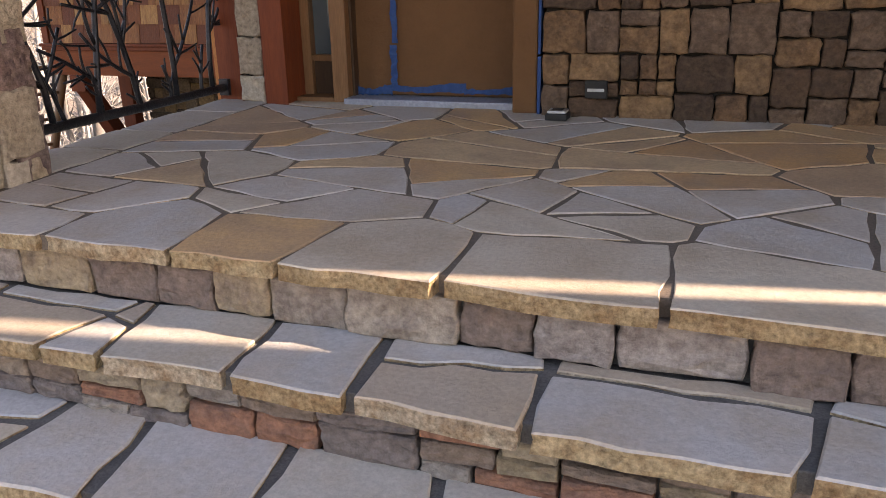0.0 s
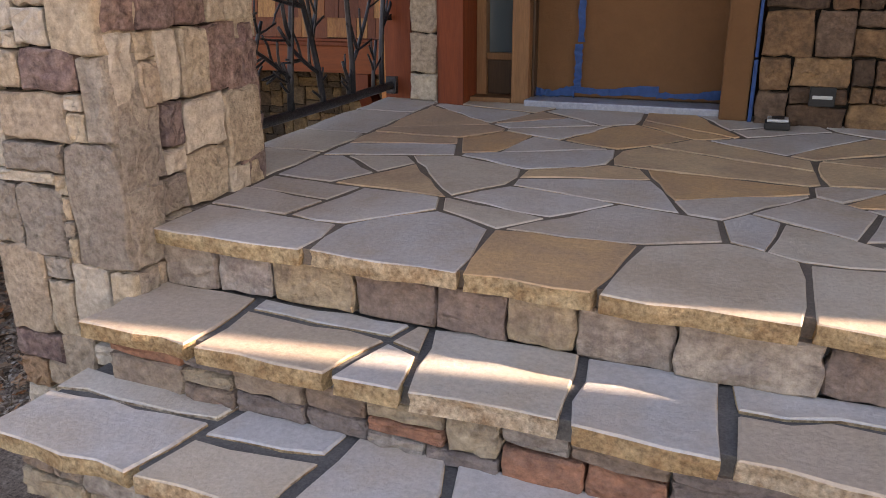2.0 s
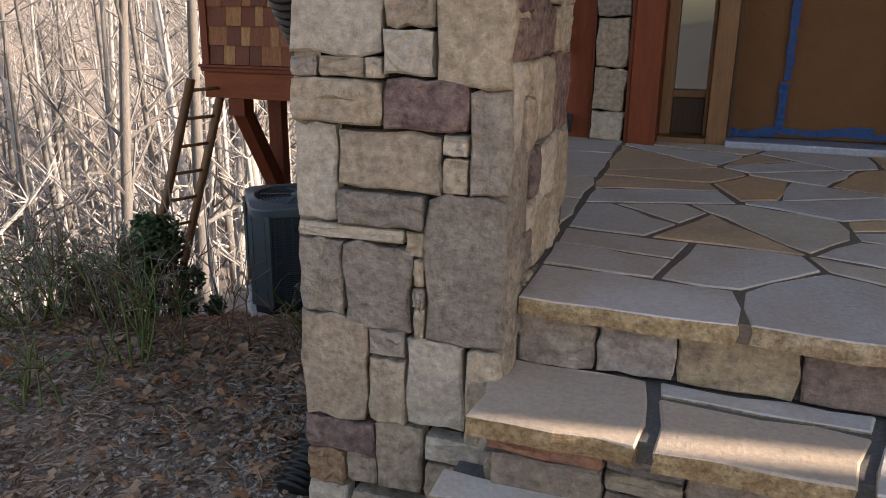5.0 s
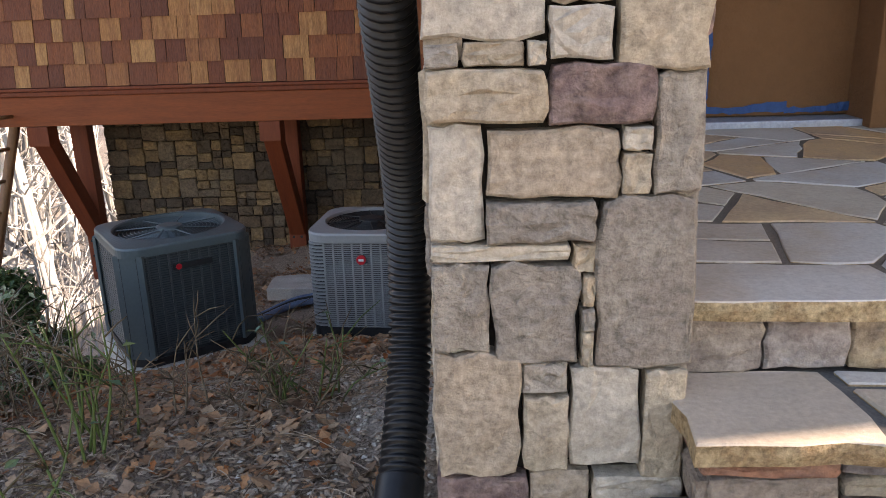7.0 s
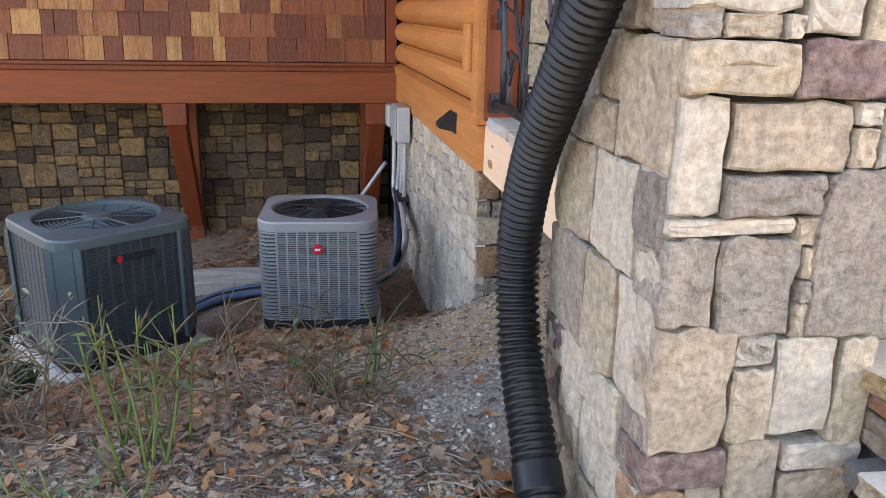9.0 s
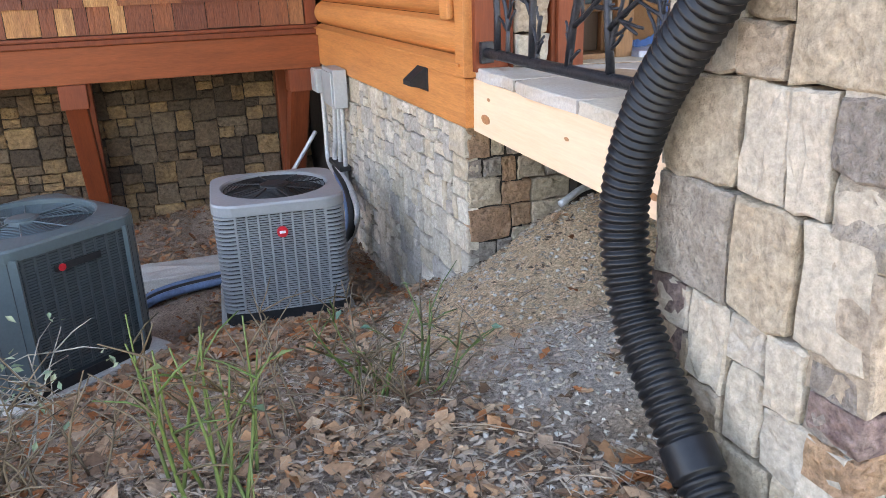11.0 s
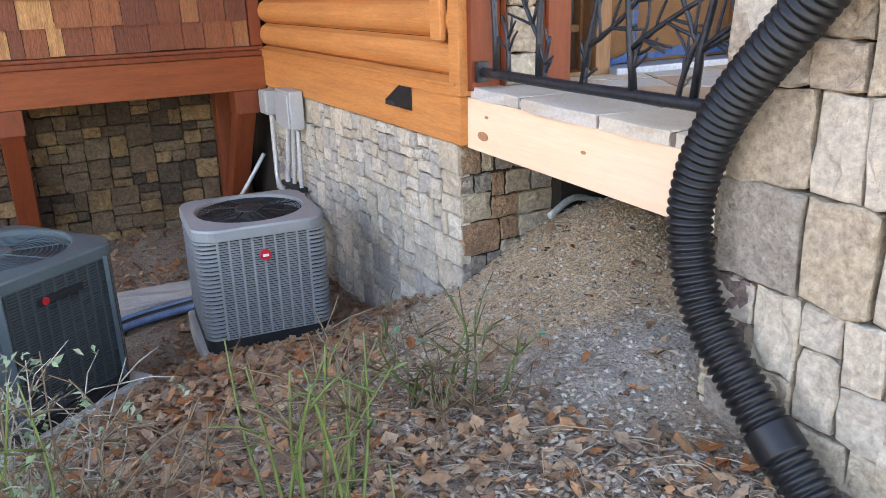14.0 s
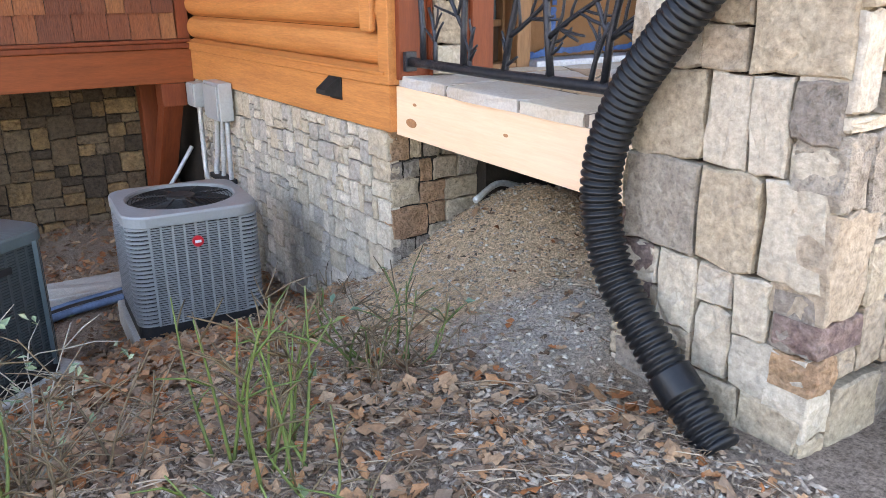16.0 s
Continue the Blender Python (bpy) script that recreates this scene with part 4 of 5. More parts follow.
def build_railing():
    rng = random.Random(77)
    X = -2.625
    r = thing("porch_railing", "black wrought-iron railing shaped like bare branches", "railing")
    part("bottom_bar", tube("bar", bend([(X, 3.94, .105), (X, 3.4, .10), (X, 2.9, .10), (X, 2.3, .10)], 4), .022, IRON), r)
    part("top_bar", tube("bar", bend([(X, 3.94, 1.0), (X, 3.4, 1.0), (X, 2.9, 1.0), (X, 2.3, 1.0)], 4), .02, IRON), r)
    part("bracket", box(X - .03, X + .03, 3.90, 3.928, .06, .15, IRON, .004), r)
    for y in (3.78, 3.50, 3.21, 2.92, 2.64, 2.40):
        out = []
        branch(rng, (X, y + rng.uniform(-.03, .03), .10), (0, rng.uniform(-.18, .18), 1), rng.uniform(.7, .9), .0155, 2, out, X)
        part("branch", mesh_of("branch", *join(out), IRON, smooth=True), r)
    for y in (3.70, 3.44, 3.2, 2.95, 2.73, 2.52):
        out = []
        branch(rng, (X, y, .10), (0, rng.uniform(-.4, .4), 1), rng.uniform(.16, .26), .011, 1, out, X)
        part("sprig", mesh_of("branch", *join(out), IRON, smooth=True), r)


build_railing()


# ---- corrugated drain pipe ----
def build_pipe():
    p = thing("drain_pipe", "black corrugated plastic drain pipe hanging by the stone column", "pipe")
    line = bend([(-2.93, 1.40, 1.25), (-2.935, 1.63, .92), (-2.94, 1.86, .63), (-2.945, 2.08, .37), (-2.95, 2.26, .13), (-2.955, 2.33, -.12), (-2.96, 2.26, -.36), (-2.97, 2.08, -.54), (-2.985, 1.87, -.70), (-2.99, 1.80, -.745)], 40)
    dist, pts, rad = 0, [line[0]], [.05]
    step = .0047
    acc = 0
    ph = [.052, .061, .063, .061, .052]
    for a, b in zip(line, line[1:]):
        L = (b - a).length
        t = step - acc
        while t <= L:
            pts.append(a + (b - a) * (t / L))
            rad.append(ph[len(pts) % 5])
            t += step
        acc = L - (t - step)
    part("corrugated_hose", mesh_of("hose", *tube_data(pts, rad, 16), PLASTIC, smooth=True), p)
    k = int(len(pts) * .90)
    part("coupling", mesh_of("coupling", *tube_data(pts[k:k + 18], [.0655] * 18, 16), PLASTIC, smooth=True), p)


build_pipe()


# ---- air conditioners ----
def rounded_outline(w, d, r, n=6):
    out = []
    for cx, cy, a0 in ((w / 2 - r, d / 2 - r, 0), (-w / 2 + r, d / 2 - r, 90), (-w / 2 + r, -d / 2 + r, 180), (w / 2 - r, -d / 2 + r, 270)):
        for i in range(n + 1):
            a = radians(a0 + 90 * i / n)
            out.append((cx + r * math.cos(a), cy + r * math.sin(a)))
    return out


def dense(outline, step=.04):
    """The outline with points added along its straight sides."""
    out = []
    for p, q in zip(outline, outline[1:] + outline[:1]):
        k = max(1, int(math.dist(p, q) / step))
        out += [(p[0] + (q[0] - p[0]) * i / k, p[1] + (q[1] - p[1]) * i / k) for i in range(k)]
    return out


def prism(outline, levels, mat, cap=True, smooth=False):
    """Rings of one outline, each level a (height, scale) pair, joined from bottom to top."""
    n = len(outline)
    V, F = [], []
    for z, s in levels:
        V += [(x * s, y * s, z) for x, y in outline]
    for l in range(len(levels) - 1):
        for i in range(n):
            k = (i + 1) % n
            F.append((l * n + i, l * n + k, (l + 1) * n + k, (l + 1) * n + i))
    if cap:
        F.append(tuple(range(n - 1, -1, -1)))
        F.append(tuple((len(levels) - 1) * n + i for i in range(n)))
    return mesh_of("prism", V, F, mat, smooth=smooth)


def ring_top(outline, hole, z, lift, mat):
    """A lid with a round hole, rising a little to its rim."""
    n = len(outline)
    V, F = [], []
    rows = [(1.0, z - .06), (1.0, z - .012), (.985, z)]
    for s, h in rows:
        V += [(x * s, y * s, h) for x, y in outline]
    circ = [(hole * x / math.hypot(x, y), hole * y / math.hypot(x, y)) for x, y in outline]
    V += [(x * 1.03, y * 1.03, z + lift) for x, y in circ]
    V += [(x, y, z + lift - .006) for x, y in circ]
    V += [(x, y, z - .05) for x, y in circ]
    for l in range(5):
        for i in range(n):
            k = (i + 1) % n
            F.append((l * n + i, l * n + k, (l + 1) * n + k, (l + 1) * n + i))
    return mesh_of("lid", V, F, mat)


def fan_guard(unit, radius, z, mat_wire, hub_mat, inner):
    for i in range(1, 15):
        r = radius * i / 14.5
        if r < .07:
            continue
        part("guard_ring", mesh_of("ring", *tube_data([(r * math.cos(a), r * math.sin(a), z + .012 * (1 - i / 14)) for a in [2 * math.pi * k / 40 for k in range(40)]], .0028, 4, True), mat_wire), unit)
    for k in range(8):
        a = 2 * math.pi * k / 8
        part("guard_spoke", mesh_of("spoke", *tube_data([(.05 * math.cos(a), .05 * math.sin(a), z + .016), (radius * math.cos(a + .25), radius * math.sin(a + .25), z)], .004, 5), mat_wire), unit)
    V, F = tube_data([(0, 0, z + .004), (0, 0, z + .022), (0, 0, z + .030)], [.082, .08, .06], 24)
    part("hub", mesh_of("hub", V, F, hub_mat), unit, "round motor cap")
    V, F = tube_data([(0, 0, z - .16), (0, 0, z - .15)], [radius, radius], 32)
    part("fan_well", mesh_of("well", V, F, inner), unit)
    for k in range(4):
        a = k * math.pi / 2 + .4
        c, s = math.cos(a), math.sin(a)
        q = [(.06, -.05, .02), (radius * .93, -.10, .035), (radius * .95, .09, -.02), (.06, .05, -.02)]
        vs = [(x * c - y * s, x * s + y * c, z - .09 + h) for x, y, h in q]
        vs += [(x, y, h - .004) for x, y, h in vs]
        part("fan_blade", mesh_of("blade", vs, [(0, 1, 2, 3), (7, 6, 5, 4), (0, 4, 5, 1), (1, 5, 6, 2), (2, 6, 7, 3), (3, 7, 4, 0)], inner), unit)


def louvres(unit, p0, p1, z0, z1, mat, columns, pitch, slat=.55, out=.010):
    """Rows of short slats between two points of the casing, in columns parted by ribs; one mesh for each column."""
    p0, p1 = Vector(p0), Vector(p1)
    u = (p1 - p0)
    W = u.length
    u.normalize()
    n = u.cross(Vector((0, 0, 1)))
    cw = W / columns
    for c in range(columns):
        datas = []
        a, b = p0 + u * (c * cw + .007), p0 + u * ((c + 1) * cw - .007)
        z = z0
        while z < z1 - pitch * .5:
            h = pitch * slat
            q = [a + n * .001, b + n * .001, b + n * out, a + n * out]
            V = [Vector((p.x, p.y, z + (h * .45 if i < 2 else 0))) for i, p in enumerate(q)] + [Vector((p.x, p.y, z + h + (.0 if i < 2 else -h * .35))) for i, p in enumerate(q)]
            datas.append((V, [(0, 1, 2, 3), (7, 6, 5, 4), (3, 2, 6, 7), (0, 3, 7, 4), (1, 5, 6, 2)]))
            z += pitch
        part("louvre_column", mesh_of("louvres", *join(datas), mat), unit)
    for c in range(columns + 1):
        r0 = p0 + u * (c * cw)
        V = []
        for z in (z0, z1):
            V += [r0 - u * .006, r0 + u * .006, r0 + u * .006 + n * out * 1.15, r0 - u * .006 + n * out * 1.15]
        V = [Vector((p.x, p.y, z0 if i < 4 else z1)) for i, p in enumerate(V)]
        part("rib", mesh_of("rib", V, [(0, 1, 2, 3), (7, 6, 5, 4), (0, 4, 5, 1), (1, 5, 6, 2), (2, 6, 7, 3), (3, 7, 4, 0)], mat), unit)


def build_ac_large():
    W, H, c = .78, .75, .085
    m = pose(-4.69, 4.94, -1.405, 0, 0, 36)
    u = thing("air_conditioner", "large dark green-grey outdoor air conditioner with chamfered corners", "air conditioner", "outdoor air conditioners", m=m)
    h = W / 2
    octo = [(h - c, -h), (h, -h + c), (h, h - c), (h - c, h), (-h + c, h), (-h, h - c), (-h, -h + c), (-h + c, -h)]
    part("base_pan", prism(octo, [(.0, 1.0), (.05, 1.0)], BLACK), u)
    inner = [(x * .975, y * .975) for x, y in octo]
    part("coil", prism(inner, [(.05, 1), (H - .06, 1)], AC_TEAL_IN), u, "dark coil behind the louvres")
    for i in range(8):
        a, b = Vector((*octo[i], 0)), Vector((*octo[(i + 1) % 8], 0))
        e = (b - a).normalized()
        nrm = Vector((e.y, -e.x, 0))
        if (b - a).length < .25:      # corner panels: plain enamel
            V = []
            for z in (.05, H - .05):
                V += [a - e * .035, b + e * .035, b + e * .035 - nrm * .02, a - e * .035 - nrm * .02]
            V = [Vector((p.x, p.y, .05 if k < 4 else H - .05)) for k, p in enumerate(V)]
            part("corner_panel", mesh_of("corner", V, [(3, 2, 1, 0), (4, 5, 6, 7), (0, 1, 5, 4), (1, 2, 6, 5), (2, 3, 7, 6), (3, 0, 4, 7)], AC_TEAL), u)
        else:
            louvres(u, a - nrm * .008, b - nrm * .008, .07, H - .06, AC_SLAT, 10, .0145, .55, .005)
    part("top_lid", ring_top([(x * 1.02, y * 1.02) for x, y in dense(rounded_outline(W, W, .13, 8))], .335, H, .014, AC_TEAL), u, "domed lid with round fan opening")
    fan_guard(u, .335, H - .012, AC_TEAL, AC_TEAL, AC_TEAL_IN)
    part("badge", box(-.11, .13, -h - .018, -h - .006, H - .165, H - .13, BLACK, .004), u, "black name strip")
    part("badge_mark", mesh_of("mark", *tube_data([(-.075, -h - .022, H - .148), (-.075, -h - .017, H - .148)], .018, 20), RED_BADGE), u, "red round mark")
    pad = part("concrete_pad", box(-.43, .43, -.43, .43, -.2, -.002, CONC, .015), m=m)
    tagged(pad, "grey concrete pad under the large air conditioner", "pad")


def build_ac_small():
    W, H = .70, .69
    m = pose(-3.42, 5.14, -1.375, 0, 0, -5)
    u = thing("air_conditioner", "smaller light grey outdoor air conditioner with rounded corners", "air conditioner", "outdoor air conditioners", m=m)
    out = rounded_outline(W, W, .075, 6)
    part("base_pan", prism(out, [(0, .99), (.07, .99)], BLACK), u, "black base pan")
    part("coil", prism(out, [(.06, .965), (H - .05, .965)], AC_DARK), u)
    h = W / 2
    for a, b in (((-h + .11, -h, 0), (h - .11, -h, 0)), ((h, -h + .11, 0), (h, h - .11, 0)), ((h - .11, h, 0), (-h + .11, h, 0)), ((-h, h - .11, 0), (-h, -h + .11, 0))):
        a, b = Vector(a), Vector(b)
        e = (b - a).normalized()
        nrm = Vector((e.y, -e.x, 0))
        louvres(u, a - nrm * .010, b - nrm * .010, .07, H - .055, AC_GREY, 8, .0135, .52, .007)
    # rounded louvre bands at the four corners
    for q in range(4):
        datas = []
        z = .075
        arc = out[q * 7:(q + 1) * 7]
        sx, sy = math.copysign(1, arc[3][0]), math.copysign(1, arc[3][1])
        pa = [(arc[0][0], arc[0][1])] + list(arc) + [(arc[-1][0], arc[-1][1])]
        if sx * sy > 0:
            pa[0] = (pa[0][0], pa[0][1] - sy * .04)
            pa[-1] = (pa[-1][0] - sx * .04, pa[-1][1])
        else:
            pa[0] = (pa[0][0] - sx * .04, pa[0][1])
            pa[-1] = (pa[-1][0], pa[-1][1] - sy * .04)
        while z < H - .07:
            n = len(pa)
            V = [Vector((x * .97, y * .97, z + .004)) for x, y in pa] + [Vector((x, y, z)) for x, y in pa] + [Vector((x, y, z + .010)) for x, y in pa] + [Vector((x * .97, y * .97, z + .013)) for x, y in pa]
            F = [(l * n + i, l * n + i + 1, (l + 1) * n + i + 1, (l + 1) * n + i) for l in range(3) for i in range(n - 1)]
            datas.append((V, F))
            z += .0235
        part("corner_louvres", mesh_of("corner", *join(datas), AC_GREY), u)
    part("top_lid", ring_top([(x * 1.025, y * 1.025) for x, y in dense(rounded_outline(W, W, .13, 8))], .295, H, .008, AC_GREY), u, "rounded grey lid")
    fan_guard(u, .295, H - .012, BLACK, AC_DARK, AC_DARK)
    part("badge", mesh_of("mark", *tube_data([(-.0, -h - .022, H - .165), (-.0, -h - .004, H - .165)], .030, 24), RED_BADGE), u, "round red badge")
    part("badge_mark", box(-.016, .016, -h - .0245, -h - .0222, H - .172, H - .158, WHITE_BADGE, .0), u)
    pad = part("concrete_pad", box(-.38, .38, -.38, .38, -.16, -.002, CONC, .015), m=m)
    tagged(pad, "grey concrete pad under the smaller air conditioner", "pad")


build_ac_large()
build_ac_small()


# ---- electrical boxes, conduits, lines ----
def build_services():
    X = -2.68
    b = thing("electrical_box", "grey metal disconnect box on the stone wall", "electrical box")
    part("body", box(X - .12, X - .02, 6.18, 6.50, -.46, -.19, GALV, .008), b)
    part("cover", box(X - .135, X - .122, 6.20, 6.48, -.44, -.21, GALV, .006), b)
    b2 = thing("electrical_box", "small grey junction box beside the bracket", "electrical box")
    part("body", box(X - .12, X - .02, 6.75, 6.92, -.42, -.24, GALV, .006), b2)
    part("cover", box(X - .128, X - .121, 6.76, 6.91, -.41, -.25, GALV, .003), b2)
    runs = [([(X - .06, 6.84, -.42), (X - .06, 6.84, -.75), (X - .07, 6.75, -.98), (X - .08, 6.2, -1.03), (X - .09, 5.86, -1.14), (X - .14, 6.0, -1.38), (X - .36, 5.6, -1.30)], .019, CONDUIT),
            ([(X - .06, 6.44, -.46), (X - .06, 6.50, -.72), (X - .07, 6.52, -.92), (X - .10, 6.0, -.98), (X - .12, 5.74, -1.12), (X - .16, 5.9, -1.36), (X - .38, 5.5, -1.33)], .020, CONDUIT),
            ([(X - .05, 6.36, -.46), (X - .05, 6.42, -.8), (X - .06, 6.40, -1.02), (X - .10, 5.92, -1.08), (X - .12, 5.80, -1.2), (X - .2, 5.9, -1.44), (X - .4, 5.5, -1.38)], .017, CONDUIT),
            ([(X - .05, 6.26, -.46), (X - .05, 6.28, -.9), (X - .05, 6.30, -1.2), (X - .05, 6.3, -1.5)], .017, CONDUIT),
            ([(X - .07, 6.55, -.96), (X - .12, 6.0, -1.0), (X - .15, 5.78, -1.18), (X - .2, 5.95, -1.42), (X - .42, 5.5, -1.36)], .027, BLACK),
            ([(X - .08, 6.5, -1.0), (X - .15, 5.95, -1.04), (X - .17, 5.84, -1.22), (X - .22, 5.9, -1.40), (X - .4, 5.45, -1.3)], .020, BLUE_LINE),
            ([(X - .12, 6.95, -.75), (X - .35, 6.9, -1.05), (X - .6, 6.8, -1.3), (X - .8, 6.6, -1.55)], .016, CONDUIT)]
    for pts, r, mt in runs:
        t = part("conduit", tube("conduit", bend(pts, 8), r, mt, 8))
        tagged(t, {"grey_conduit": "grey flexible conduit running down to the air conditioner", "black_rubber": "black insulated refrigerant line", "blue_jacketed_line": "blue jacketed refrigerant line"}[mt.name], "conduit", "service lines")
    for k, mt in enumerate((BLUE_LINE, BLACK, BLUE_LINE)):
        zz = lambda x, y: ground_z(x, y) + .05
        pts = [(-3.5, 5.62 + .05 * k, -1.38), (-3.72, 5.86 + .06 * k, zz(-3.7, 5.9)), (-4.15, 5.88 + .06 * k, zz(-4.15, 5.9)), (-4.5, 5.6 + .05 * k, zz(-4.5, 5.6)), (-4.66, 5.3 + .05 * k, -1.36)]
        t = part("refrigerant_line", tube("line", bend(pts, 8), .026, mt, 8))
        tagged(t, "insulated refrigerant line lying on the ground", "pipe", "service lines")
    c = part("strap", box(X - .10, X - .015, 6.25, 6.62, -.935, -.90, BLACK, .004))
    tagged(c, "black strap holding the conduits on the wall", "strap")
    st = thing("flat_stone", "pale flat stone lying by the basement wall", "stone")
    sm = stone_mesh(1.0, .35, .1, random.Random(3), CONC)
    part("slab", sm, st, m=Matrix.Translation((-3.95, 6.28, ground_z(-3.95, 6.28) + .07)))


build_services()


def build_small_things():
    t = thing("plastic_box", "small black plastic box lying on the porch", "box")
    z = porch_z(3.68)
    part("base", box(-.76, -.66, 3.63, 3.74, z + .001, z + .03, BLACK, .006), t)
    part("lid", box(-.752, -.668, 3.638, 3.732, z + .031, z + .044, GALV, .006), t, "grey lid")
    part("recess", box(-.735, -.685, 3.655, 3.715, z + .0445, z + .047, BLACK, .001), t)
    dp = part("drain_stub", tube("stub", bend([(-2.28, 3.86, ground_z(-2.28, 3.86) + .03), (-2.1, 3.9, ground_z(-2.1, 3.9) + .05), (-1.9, 3.93, ground_z(-1.9, 3.93) + .04)], 6), .017, CONDUIT, 10))
    tagged(dp, "pale grey pipe end lying on the soil under the porch", "pipe")
    v = thing("wall_socket", "dark outlet box recessed in the stone wall", "outlet")
    part("frame", box(-.60, -.50, 3.742, 3.80, .12, .20, BLACK, .004), v)
    part("face", box(-.588, -.512, 3.736, 3.7415, .152, .166, GALV, .002), v)
    l = thing("ladder", "weathered wooden ladder leaning on the bay's end", "ladder")
    a, b = Vector((-7.48, 6.7, -2.35)), Vector((-6.86, 6.95, -.05))
    side = Vector((.35, .94, 0)).normalized()
    for e in (-.2, .2):
        part("rail", tube("rail", [a + side * e, b + side * e], .045, POST_WOOD, 4), l)
    n = 8
    for i in range(n):
        p = a + (b - a) * ((i + .6) / n)
        part("rung", tube("rung", [p - side * .2, p + side * .2], .018, POST_WOOD, 8), l)


build_small_things()


# ---- plants ----
def shrub_stems(rng, base, n, height, spread, r, out, forks=2):
    for _ in range(n):
        a = rng.uniform(0, 2 * math.pi)
        s = rng.uniform(.1, 1) * spread
        b = Vector(base) + Vector((rng.uniform(-.13, .13), rng.uniform(-.13, .13), 0))
        h = height * rng.uniform(.55, 1.1)
        tip = b + Vector((math.cos(a) * s, math.sin(a) * s, h))
        mid = (b + tip) / 2 + Vector((rng.uniform(-.035, .035), rng.uniform(-.035, .035), rng.uniform(-.02, .03)))
        line = bend([b, mid, tip], 3)
        out.append(tube_data(line, [r * (1 - .65 * i / (len(line) - 1)) for i in range(len(line))], 5))
        for _ in range(forks):
            i = rng.randint(2, len(line) - 2)
            q = line[i] + Vector((rng.uniform(-.15, .15), rng.uniform(-.15, .15), rng.uniform(.0, .13)))
            out.append(tube_data([line[i], (line[i] + q) / 2 + Vector((rng.uniform(-.012, .012), 0, .01)), q], [r * .55, r * .45, r * .25], 4))


def leaves(rng, spots, size, droop=.3):
    """Small folded leaves at the given places, four triangles each."""
    V, F = [], []
    for p in spots:
        s = size * rng.uniform(.6, 1.3)
        rot = Euler((rng.uniform(-.9, .9), rng.uniform(-.9, .9), rng.uniform(0, 6.3))).to_matrix()
        o = len(V)
        for q in ((-.5, 0, 0), (-.1, .26, droop * .3), (.5, 0, -.05), (-.1, -.26, droop * .3)):
            V.append(Vector(p) + rot @ (Vector(q) * s))
        F += [(o, o + 2, o + 1), (o, o + 3, o + 2)]
    return V, F


